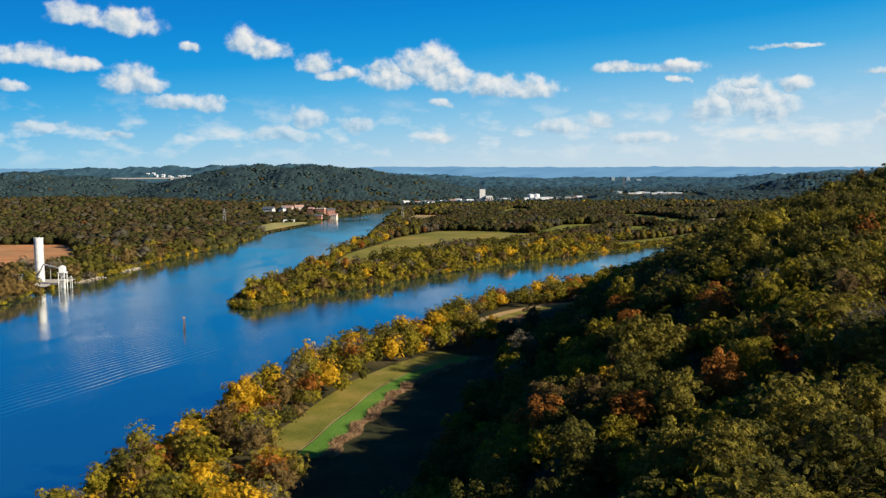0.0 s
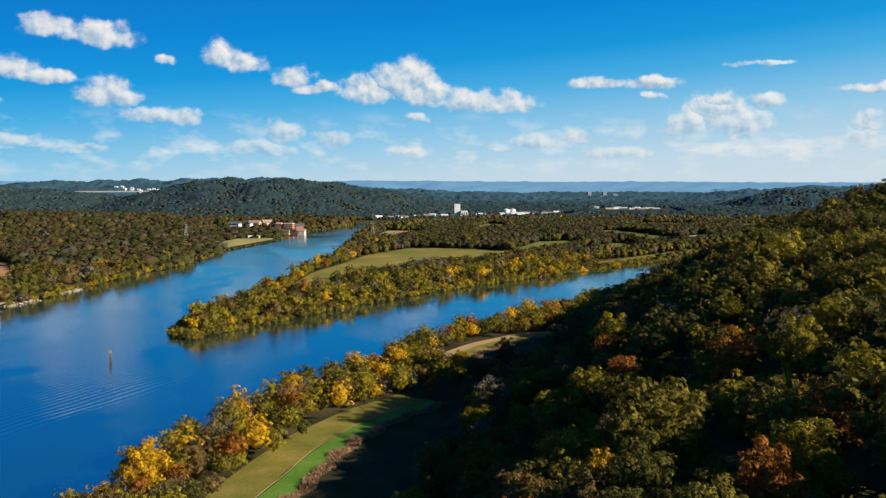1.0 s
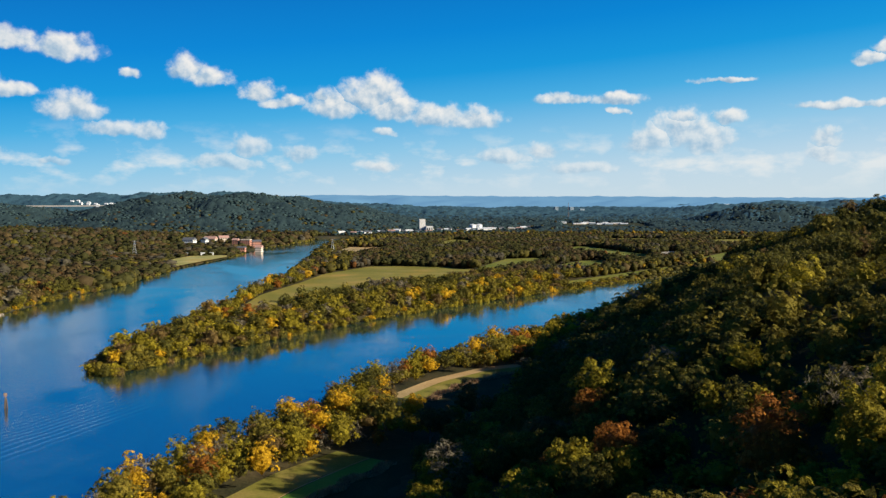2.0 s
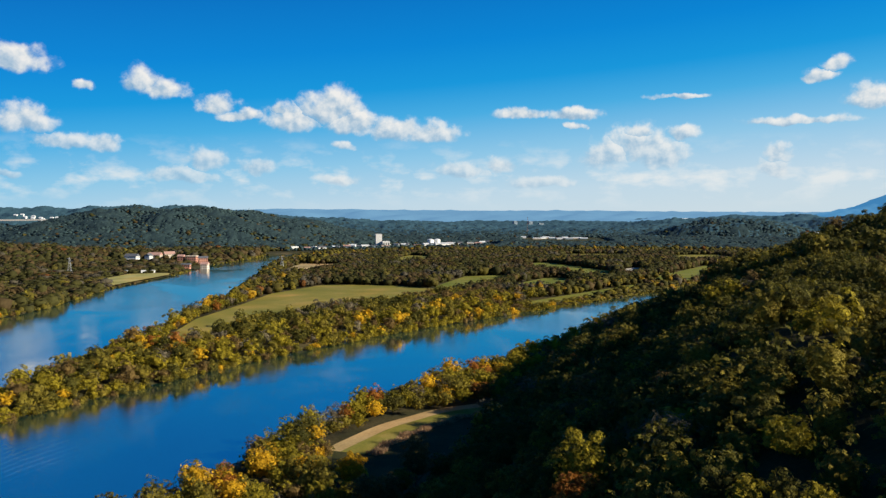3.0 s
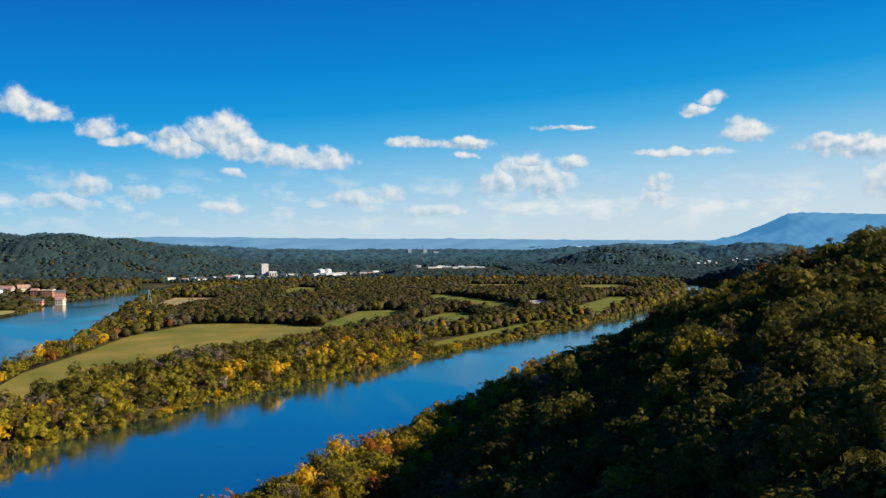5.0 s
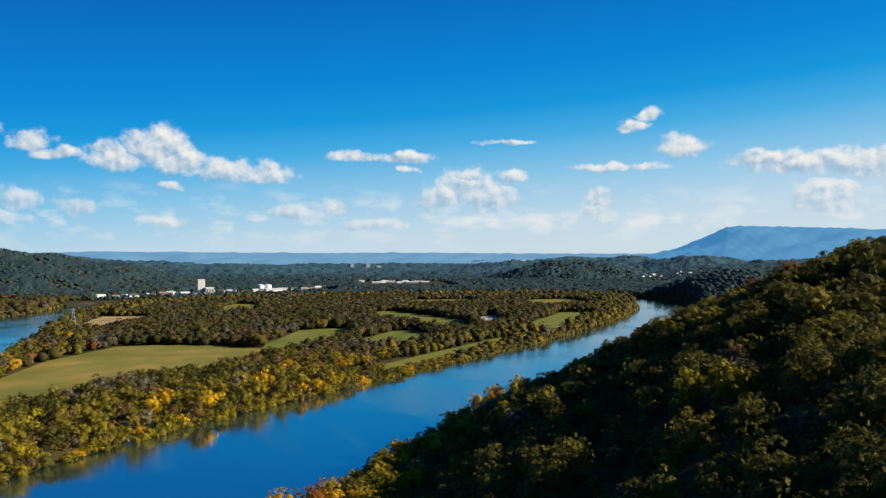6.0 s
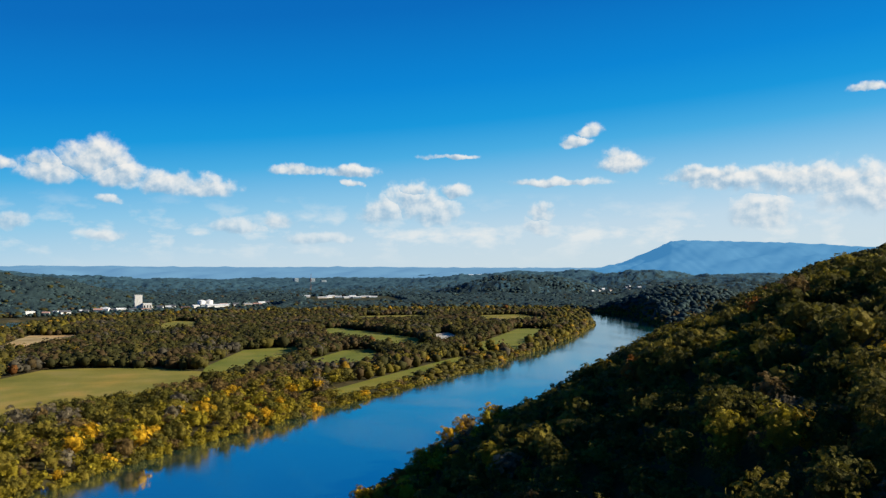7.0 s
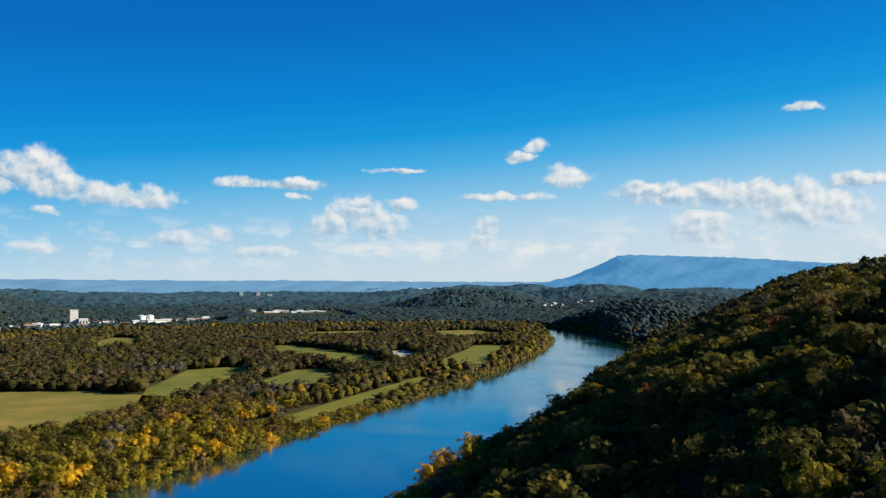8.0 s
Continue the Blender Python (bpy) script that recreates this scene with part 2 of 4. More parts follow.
def water_material():
    """Calm water with fine ripples, and the long fading wake of a boat that has passed."""
    m = Nodes("river_water")
    far = m.noise(0.02, 3, stretch=(1, 0.5, 1))
    col = m.ramp(far, [(0.35, (0.003, 0.028, 0.024)), (0.65, (0.004, 0.036, 0.031))])
    xyz = m.n.new("ShaderNodeSeparateXYZ")
    m.links.new(m.geo.outputs["Position"], xyz.inputs[0])
    # metres behind the crest of the wake, and along it
    bow = m.math("MULTIPLY", m.math("SUBTRACT", m.noise(0.02, 2), 0.5), 9.0)
    back = m.math("ADD", m.math("ADD", m.math("MULTIPLY", m.math("SUBTRACT", xyz.outputs[0], -91.0), -0.91), m.math("MULTIPLY", m.math("SUBTRACT", xyz.outputs[1], 268.0), 0.415)), bow)
    along = m.math("DIVIDE", m.math("SUBTRACT", xyz.outputs[1], 150.0), 260.0)
    train = m.math("SINE", m.math("MULTIPLY", back, 2.1))
    reach = m.ramp(m.math("DIVIDE", m.math("ADD", back, 4.0), 60.0), [(0.0, (0, 0, 0)), (0.07, (1, 1, 1)), (0.35, (0.6, 0.6, 0.6)), (0.9, (0, 0, 0))])
    fade = m.ramp(along, [(0.0, (0, 0, 0)), (0.25, (1, 1, 1)), (0.55, (0.8, 0.8, 0.8)), (0.9, (0, 0, 0))])
    wake = m.math("MULTIPLY", m.math("MULTIPLY", train, reach), fade)
    calm = m.ramp(m.noise(0.014, 5, 0.6, stretch=(1, 0.6, 1), distort=0.8), [(0.40, (0.22, 0.22, 0.22)), (0.62, (1.3, 1.3, 1.3))])
    ripple = m.math("ADD", m.math("MULTIPLY", m.noise(0.8, 5, 0.65), calm), m.math("MULTIPLY", m.noise(0.12, 2), 0.3))
    m.bump(m.math("ADD", ripple, m.math("MULTIPLY", wake, 0.55)), 0.20, 0.25)
    m.bsdf.inputs["IOR"].default_value = 8.0
    return m.done(col, m.math("MULTIPLY", calm, 0.07), spec=0.5)


GROUND = ground_material()
MEADOW = grass_material("meadow_dry_green", (0.135, 0.132, 0.024), (0.195, 0.172, 0.036), (0.270, 0.205, 0.060), 0.03)
GREEN = grass_material("grass_bright_green", (0.07, 0.15, 0.020), (0.09, 0.19, 0.025), (0.12, 0.22, 0.035))
STRAW = grass_material("grass_straw_tan", (0.26, 0.18, 0.08), (0.36, 0.26, 0.13), (0.46, 0.34, 0.18))
SOIL = grass_material("soil_red_brown", (0.32, 0.16, 0.07), (0.40, 0.20, 0.09), (0.46, 0.24, 0.11))
OLIVE = grass_material("grass_olive", (0.12, 0.125, 0.020), (0.175, 0.160, 0.032), (0.25, 0.195, 0.055), 0.12)
MOWN = grass_material("grass_mown_green", (0.110, 0.130, 0.020), (0.145, 0.155, 0.028), (0.185, 0.175, 0.042), 0.04)
# near-black: hill shadow painted into the fields below it; elsewhere rough grass
SHADE_ROUGH = grass_material("fallow_dark_weeds", (0.020, 0.024, 0.008), (0.034, 0.036, 0.013), (0.055, 0.050, 0.020), 0.1)
GRAVEL = grass_material("gravel_pale", (0.30, 0.27, 0.23), (0.42, 0.39, 0.34), (0.52, 0.49, 0.44), 0.05)
SILT = grass_material("silt_pale", (0.35, 0.33, 0.30), (0.45, 0.43, 0.40), (0.52, 0.50, 0.47), 0.08)
LAWN = grass_material("lawn_pale_green", (0.24, 0.22, 0.07), (0.31, 0.28, 0.10), (0.38, 0.33, 0.14), 0.05)
WATER = water_material()

# ---- plan ----
LEFT_BANK = [(-260, -600), (-215, 300), (-205, 401), (-206, 437), (-205, 480), (-197, 526), (-195, 563), (-187, 635), (-175, 703), (-173, 800),
             (-172, 850), (-166, 896), (-152, 984), (-139, 1150), (-110, 1250), (-95, 1340)]
LOOP = [(-60, 1400), (60, 1450), (250, 1480), (450, 1450), (590, 1390), (650, 1310), (652, 1235), (632, 1164), (576, 1052)]
NEAR_BANK = [(525, 944), (460, 864), (395, 792), (305, 706), (240, 630), (170, 572), (95, 485), (61, 440), (30, 404), (3, 352), (-14, 314),
             (-34, 278), (-49, 238), (-57, 205), (-66, 170), (-72, 100), (-90, -600)]
ISLAND = [(-97, 395), (-86, 385), (-71, 411), (-53, 440), (-27, 480), (5, 520), (32, 553), (58, 580), (79, 600), (94, 614), (121, 643), (153, 670), (196, 712), (248, 760),
          (337, 854), (433, 965), (517, 1080), (575, 1192), (612, 1258), (560, 1340), (400, 1400), (200, 1430), (60, 1400), (-30, 1320),
          (-66, 1155), (-66, 865), (-66, 741), (-74, 670), (-78, 570), (-92, 479), (-99, 415)]
FOOT = [(-60, -400), (-40, 0), (-22, 100), (-1, 180), (11, 250), (34, 300), (65, 385), (99, 458), (150, 530), (230, 620), (305, 702), (394, 789),
        (530, 936), (596, 1035), (720, 1100)]


def nearest(px, py, line, closed=False):
    """Distance to a line of points, and on which side (positive to its right)."""
    pts = np.array(line, float)
    ends = np.roll(pts, -1, 0) if closed else pts[1:]
    starts = pts if closed else pts[:-1]
    best, side = np.full(px.shape, 1e18), np.zeros(px.shape)
    for (ax, ay), (bx, by) in zip(starts, ends):
        dx, dy = bx - ax, by - ay
        k = np.clip(((px - ax) * dx + (py - ay) * dy) / (dx * dx + dy * dy), 0, 1)
        ox, oy = px - ax - k * dx, py - ay - k * dy
        d = ox * ox + oy * oy
        s = np.sign(dy * (px - ax) - dx * (py - ay))
        side = np.where(d < best, s, side)
        best = np.minimum(d, best)
    return np.sqrt(best), side


def inside(px, py, poly):
    hit = np.zeros(px.shape, bool)
    for (ax, ay), (bx, by) in zip(poly, poly[1:] + poly[:1]):
        cross = (ay > py) != (by > py)
        with np.errstate(divide="ignore", invalid="ignore"):
            hit ^= cross & (px < (bx - ax) * (py - ay) / (by - ay + 1e-12) + ax)
    return hit


RIVER = LEFT_BANK + LOOP + NEAR_BANK


def shore(px, py):
    """Metres inland from the water's edge (negative in the water)."""
    d_out, _ = nearest(px, py, RIVER, True)
    d_isl, _ = nearest(px, py, ISLAND, True)
    wet, isl = inside(px, py, RIVER), inside(px, py, ISLAND)
    return np.where(wet, np.where(isl, d_isl, -np.minimum(d_isl, d_out)), d_out)


def wave(px, py, size, seed):
    """Soft random relief of about -1 to 1."""
    rng = np.random.RandomState(seed)
    z = np.zeros(px.shape)
    for _ in range(10):
        a, f, p = rng.uniform(0, 6.28), rng.uniform(0.6, 1.7) / size, rng.uniform(0, 6.28)
        z += np.sin((px * np.cos(a) + py * np.sin(a)) * f * 6.28 + p)
    return z / 3.5


# wooded hills: x, y, half length, half width, turn, height
HILLS = [(-330, 1950, 330, 300, 0, 60), (-880, 1900, 330, 260, 20, 46), (-900, 3000, 900, 350, 0, 58), (-620, 1300, 260, 240, 0, 12),
         (750, 1230, 230, 95, 50, 28), (880, 1990, 150, 120, 0, 35), (1308, 2195, 170, 130, 0, 40), (915, 2510, 130, 110, 0, 24), (40, 2650, 360, 230, 5, 24),
         (1500, 2000, 500, 260, 40, 24), (1300, 2700, 500, 200, 30, 30), (2400, 1900, 700, 500, 20, 60)]


def land(px, py):
    """Height of the ground."""
    sd = shore(px, py)
    z = np.where(sd > 2.5, np.clip((sd - 2.5) * 0.7, 0, 2.3) - 0.3, np.clip(sd * 0.5, -3, 0) - 0.3)
    d, side = nearest(px, py, FOOT)
    s = np.where(side > 0, d, 0)
    # a steep foot, a bench above it, then a steep step and a long even back
    rise = np.interp(s, [0, 15, 28, 38, 50, 62, 80, 100, 140, 190, 320], [0, 7, 13.5, 18, 23.5, 29.5, 36, 42.5, 53, 61.5, 84])
    # spurs and gullies that run down the slope
    spur = (1.5 * np.exp(-((py - 265) / 28) ** 2) - 2.6 * np.exp(-((py - 352) / 32) ** 2) + 1.8 * np.exp(-((py - 458) / 34) ** 2) - 1.6 * np.exp(-((py - 405) / 18) ** 2)
            - 2.5 * np.exp(-((py - 190) / 16) ** 2) + np.interp(py, [480, 530, 900], [0, 1.5, 1.0]))
    rise = rise + spur * np.clip(s / 45, 0, 1)
    rise = rise + np.interp(py, [220, 310, 370, 430], [-5, -6, -1.5, 6]) * np.clip((s - 80) / 40, 0, 1)
    rise = rise - 4.0 * np.exp(-((py - 140) / 38) ** 2) * np.clip((s - 45) / 20, 0, 1)
    # two steep shoulders above the shaded foot, and a low sunny bench at the near end
    rise = rise + 4.5 * np.exp(-((py - 262) / 40) ** 2 - ((s - 62) / 22) ** 2) + 1.5 * np.exp(-((py - 468) / 38) ** 2 - ((s - 60) / 22) ** 2)
    rise = rise + 4.5 * np.exp(-((py - 145) / 42) ** 2 - ((s - 33) / 13) ** 2)
    rise = rise - 4.0 * np.exp(-((py - 188) / 18) ** 2 - ((s - 50) / 11) ** 2)
    rise = np.where(s > 45, 45 * 0.45 + (rise - 45 * 0.45) * np.interp(py, [30, 115], [0.35, 1]), rise)
    rise = rise + np.interp(py, [330, 400], [0, 3.0]) * np.exp(-((s - 24) / 15) ** 2)
    rise = rise * np.clip(s / 4, 0, 1)
    gully = wave(px, py, 70, 3) * 1.5 * np.clip(s / 60, 0, 1)
    hill = np.where(py < 1150, np.maximum(rise + gully * (s > 0), 0), 0) * np.clip((1150 - py) / 250, 0, 1)
    for cx, cy, a, b, turn, h in HILLS:
        c, q = math.cos(radians(turn)), math.sin(radians(turn))
        u, v = ((px - cx) * c + (py - cy) * q) / a, (-(px - cx) * q + (py - cy) * c) / b
        r = np.clip(1 - (u * u + v * v) / 1.9, 0, 1)
        hill = np.maximum(hill, h * r ** 1.3 * (1 + 0.11 * wave(px, py, 165, 7)))
    plain = np.clip((np.hypot(px, py) - 1700) / 1500, 0, 1) * (5 + 6 * wave(px, py, 420, 11))
    return z + np.where(sd > 0, hill * np.clip(sd / 12, 0, 1), 0) + np.where(sd > 0, plain, 0)


def mesh_from(name, verts, faces, sides, material, mat_index=None):
    """A mesh of triangles or quads from arrays."""
    me = bpy.data.meshes.new(name)
    verts, faces = np.asarray(verts, np.float32), np.asarray(faces, np.int32)
    me.vertices.add(len(verts))
    me.vertices.foreach_set("co", verts.ravel())
    me.loops.add(faces.size)
    me.loops.foreach_set("vertex_index", faces.ravel())
    me.polygons.add(len(faces))
    me.polygons.foreach_set("loop_start", np.arange(0, faces.size, sides, dtype=np.int32))
    for m in material if isinstance(material, (list, tuple)) else [material]:
        me.materials.append(m)
    if mat_index is not None:
        me.polygons.foreach_set("material_index", np.asarray(mat_index, np.int32))
    me.update(calc_edges=True)
    return me


def steps(*parts):
    """Grid lines from (start, end, step) stretches."""
    return np.unique(np.concatenate([np.arange(a, b + 0.1, s) for a, b, s in parts]))


def build_ground():
    xs = steps((-4600, -1600, 150), (-1600, -320, 40), (-320, 700, 7.5), (700, 1500, 25), (1500, 4600, 120))
    ys = steps((-700, 0, 60), (0, 1100, 7.5), (1100, 1600, 15), (1600, 2600, 40), (2600, 4800, 110))
    gx, gy = np.meshgrid(xs, ys)
    gz = land(gx, gy)
    w = len(xs)
    i = (np.arange(len(ys) - 1)[:, None] * w + np.arange(w - 1)[None]).ravel()
    me = mesh_from("ground", np.stack([gx, gy, gz], -1).reshape(-1, 3), np.stack([i, i + 1, i + w + 1, i + w], -1), 4, GROUND)
    me.shade_smooth()
    tagged(new("ground", me), "brown woodland floor with leaf litter", "ground", kind="structure")
    me = mesh_from("water", [(-300, -690, 0), (760, -690, 0), (760, 1600, 0), (-300, 1600, 0)], [(0, 1, 2, 3)], 4, WATER)
    tagged(new("water", me), "calm blue river water with fine ripples", "river", kind="structure")


build_ground()


def field(name, poly, material, label, z=2.03):
    bm = bmesh.new()
    f = bm.faces.new([bm.verts.new((x, y, z)) for x, y in poly])
    if f.normal.z < 0:
        f.normal_flip()
    bmesh.ops.triangulate(bm, faces=[f])
    me = bpy.data.meshes.new(name)
    bm.to_mesh(me)
    bm.free()
    me.materials.append(material)
    return tagged(new(name, me), label, "field", kind="structure")


ISLAND_FIELD = [(-67, 500), (-70, 560), (-68, 620), (-50, 700), (-39, 766), (-4, 836), (22, 836), (60, 822), (100, 772), (84, 735), (70, 705), (48, 682),
                (16, 655), (-10, 615), (-30, 595), (-42, 575), (-50, 530), (-60, 505)]
CLEARINGS = {
    "big": ISLAND_FIELD,
    "a": [(89, 818), (125, 915), (160, 918), (168, 930), (150, 885), (103, 816)],
    "b": [(150, 820), (192, 884), (214, 885), (200, 860), (172, 824)],
    "c": [(122, 672), (166, 720), (254, 812), (258, 800), (172, 706), (132, 668)],
    "d": [(220, 1090), (246, 1124), (266, 1040), (278, 968), (252, 928), (238, 1010)],
    "e": [(272, 855), (404, 1032), (424, 1030), (398, 985), (296, 846)],
    "f": [(455, 1260), (516, 1262), (514, 1190), (437, 1137), (428, 1175)],
    "g": [(86, 1255), (104, 1308), (126, 1275), (118, 1187), (92, 1192)],
    "h": [(-47, 985), (-40, 1097), (-34, 1133), (8, 1122), (8, 1050), (-28, 1038)],
    "near": [(-37, 181), (-30, 211), (-23, 239), (-12, 262), (0, 281), (16, 285), (22, 276), (15, 250), (10, 227), (4, 190), (0, 165), (-12, 110), (-22, 110), (-24, 150), (-30, 172)],
    "tan": [(13, 322), (12, 338), (19, 351), (29, 365), (46, 381), (58, 385), (66, 390), (58, 372), (52, 352), (44, 330), (34, 303), (18, 290), (10, 300)],
    "beach": [(-179, 880), (-175, 905), (-161, 984), (-156, 1000), (-192, 992), (-200, 940)],
    "k": [(300, 1275), (330, 1310), (400, 1300), (380, 1270)],
    "brown": [(-370, 720), (-305, 712), (-264, 630), (-262, 590), (-300, 588), (-380, 600)],
    "pond": [(296, 992), (326, 1018), (316, 968), (284, 940)],
    "plant": [(-250, 462), (-208, 452), (-204, 470), (-205, 486), (-250, 484)],
    "campus": [(-254, 1195), (-235, 1195), (-185, 1165), (-162, 1150), (-160, 1060), (-128, 1062), (-122, 1090), (-150, 1190), (-205, 1290), (-240, 1270)],
    "town": [(-70, 1500), (110, 1560), (280, 1640), (280, 1720), (60, 1680), (-70, 1560)],
    "depot": [(390, 1860), (540, 1840), (560, 1960), (400, 1990)],
    "sheds": [(-830, 2080), (-660, 2090), (-660, 2230), (-830, 2230)],
}


def widened(poly, dx, dy):
    """The convex outline of a field and its copy moved by dx, dy."""
    pts = sorted(set(poly + [(x + dx, y + dy) for x, y in poly]))
    chain = []
    for run in (pts, pts[::-1]):
        part_ = []
        for p in run:
            while len(part_) > 1 and (part_[-1][0] - part_[-2][0]) * (p[1] - part_[-2][1]) <= (part_[-1][1] - part_[-2][1]) * (p[0] - part_[-2][0]):
                part_.pop()
            part_.append(p)
        chain += part_[:-1]
    return chain


for key, dx, dy in (("a", -14, -78), ("b", -6, -68), ("c", 4, -4), ("d", -18, -92), ("e", 5, -26), ("f", -20, -60), ("g", -10, -90), ("h", -4, -50), ("pond", -16, -58), ("beach", 4, -26),
                    ("k", -14, -70), ("brown", 26, -70), ("town", -4, -70), ("depot", -40, -170), ("sheds", 60, -190)):
    CLEARINGS[key] = widened(CLEARINGS[key], dx, dy)
FIELDS = [("big", MEADOW, "wide meadow of mown dry green grass"), ("a", MOWN, "small green meadow between tree belts"), ("b", MOWN, "small green meadow between tree belts"),
          ("c", MOWN, "narrow green strip behind bank trees"), ("d", MOWN, "small green meadow between tree belts"), ("e", MOWN, "long green meadow near the river"),
          ("f", OLIVE, "pale straw field near the river bend"), ("g", MEADOW, "small green meadow between tree belts"), ("h", STRAW, "tan stubble field among trees"),
          ("near", SHADE_ROUGH, "dark weedy fallow below the wooded hillside"), ("tan", SHADE_ROUGH, "small dark fallow below the wooded hillside"), ("beach", LAWN, "pale mown lawn on the river bank"),
          ("k", OLIVE, "narrow pale field between tree belts"), ("brown", SOIL, "bare red-brown ploughed field"), ("plant", GRAVEL, "pale gravel yard beside the silo"), ("town", SHADE_ROUGH, "rough grass between the works"),
          ("depot", SHADE_ROUGH, "rough grass between the sheds"), ("sheds", GRAVEL, "pale gravel yard round long sheds"), ("pond", SILT, "pale silt flat with shallow water")]
for key, mat, label in FIELDS:
    highest = max(float(land(np.array([x * 1.0]), np.array([y * 1.0]))[0]) for x, y in CLEARINGS[key])
    field("field", CLEARINGS[key], mat, label, highest + 0.03 if key in ("town", "depot", "sheds") else 2.03)


def ribbon(line, a, b, z, material, label):
    """A strip of ground from a to b metres right of a line."""
    p = np.array(line, float)
    d = np.gradient(p, axis=0)
    d /= np.linalg.norm(d, axis=1)[:, None]
    n = np.stack([d[:, 1], -d[:, 0]], -1)
    k = np.arange(len(p))
    wob = 0.18 * np.sin(k * 0.9 + a)[:, None]
    v = np.concatenate([np.c_[p + n * (a + wob), np.full(len(p), z)], np.c_[p + n * (b + wob), np.full(len(p), z)]])
    i, m = k[:-1], len(p)
    me = mesh_from("field", v, np.stack([i + m, i + m + 1, i + 1, i], -1), 4, material)
    tagged(new("field", me), label, "field", kind="structure")


def smooth_line(line, count):
    p = np.array(line, float)
    s = np.r_[0, np.cumsum(np.hypot(*np.diff(p, axis=0).T))]
    q = np.linspace(0, s[-1], count)
    out = np.c_[np.interp(q, s, p[:, 0]), np.interp(q, s, p[:, 1])]
    for _ in range(3):
        out[1:-1] = (out[:-2] + 2 * out[1:-1] + out[2:]) / 4
    return out


MARGIN = smooth_line([(-37, 180), (-30, 211), (-23, 239), (-12, 262), (2, 280)], 30)
ribbon(MARGIN, -5.0, 5.0, 2.05, OLIVE, "olive mown grass margin beside trees")
ribbon(MARGIN, 5.0, 5.3, 2.07, STRAW, "thin worn footpath through grass")
ribbon(MARGIN, 5.5, 11.0, 2.06, GREEN, "bright green mown grass strip")
BEND = smooth_line([(12, 338), (19, 351), (29, 365), (46, 381), (57, 385)], 20)
ribbon(BEND, -1.9, 3.0, 2.06, STRAW, "pale sandy farm track")
ribbon(BEND, 2.9, 9.5, 2.05, OLIVE, "olive grass strip beside the track")

# ---- trees ----


def ico(level):
    bm = bmesh.new()
    bmesh.ops.create_icosphere(bm, subdivisions=level, radius=1)
    v = np.array([q.co[:] for q in bm.verts])
    f = np.array([[q.index for q in p.verts] for p in bm.faces])
    bm.free()
    return v, f


ICO1, ICO2 = ico(1), ico(2)


def crown(seed, clumps, leaves, leaf, radius=1.0, tall=1.1, heart=ICO1, bare=False):
    """Verts and triangles of a crown of unit radius round the origin: clumps of leaf sprays round a dense heart."""
    rng = np.random.RandomState(seed)
    verts, tris, at = [], [], 0
    k = np.arange(clumps) + 0.5
    phi = np.arccos(1 - 1.6 * k / clumps)
    th = k * 2.39996 + rng.uniform(0, 6.28)
    centres = np.stack([np.cos(th) * np.sin(phi), np.sin(th) * np.sin(phi), np.cos(phi)], -1)
    centres = centres * rng.uniform(0.42, 0.84, (clumps, 1)) * [1, 1, tall]
    sizes = rng.uniform(0.7, 1.3, clumps) * 1.0 / max(clumps, 2) ** 0.40
    if heart is not None and not bare:
        v, f = heart
        verts.append(v * (0.60 if clumps > 8 else 0.80) * rng.uniform(0.75, 1.15, (len(v), 1)) * [1, 1, tall])
        tris.append(f)
        at += len(v)
    for c, r in zip(centres, sizes):
        d = rng.normal(size=(leaves, 3))
        d /= np.linalg.norm(d, axis=1)[:, None]
        d[:, 2] = np.where(d[:, 2] < -0.45, -d[:, 2], d[:, 2])
        p = c + d * r * rng.uniform(0.55, 1.12, (leaves, 1)) * [1, 1, 0.85]
        nrm = d + rng.normal(size=(leaves, 3)) * 0.28 + [0, 0, 0.2]
        nrm /= np.linalg.norm(nrm, axis=1)[:, None]
        u = np.cross(nrm, rng.normal(size=(leaves, 3)))
        u /= np.linalg.norm(u, axis=1)[:, None] + 1e-9
        w = np.cross(nrm, u)
        s = leaf * rng.uniform(0.6, 1.4, (leaves, 1))
        thin = 0.22 if bare else 1.0
        quad = np.stack([p + u * s, p + w * s * thin, p - u * s * 0.9 - w * s * 0.2 * thin, p - w * s * thin], 1)
        verts.append(quad.reshape(-1, 3))
        b = at + 4 * np.arange(leaves)[:, None]
        tris.append(np.concatenate([b + [0, 1, 2], b + [0, 2, 3]]))
        at += 4 * leaves
    return np.concatenate(verts) * radius, np.concatenate(tris)


LOD = {
    0: [crown(10 + i, 42, 64, 0.048, tall=t, heart=ICO2) for i, t in enumerate((1.0, 1.25, 0.9, 1.4, 1.1, 1.2))],
    1: [crown(30 + i, 22, 13, 0.098, tall=t) for i, t in enumerate((1.0, 1.25, 0.9, 1.35, 1.1))],
    2: [crown(50 + i, 10, 8, 0.18, tall=t) for i, t in enumerate((1.0, 1.25, 0.9, 1.3, 1.1))],
    3: [crown(70 + i, 7, 3, 0.17, tall=t) for i, t in enumerate((1.0, 1.3, 0.9, 1.15, 1.2, 0.8))],
    4: [crown(90 + i, 4, 1, 0.30, tall=t) for i, t in enumerate((1.0, 1.2, 0.9, 1.1))],
}
BARE = {0: [crown(110 + i, 16, 40, 0.14, tall=1.3, bare=True) for i in range(3)], 1: [crown(120 + i, 12, 22, 0.18, tall=1.3, bare=True) for i in range(3)]}

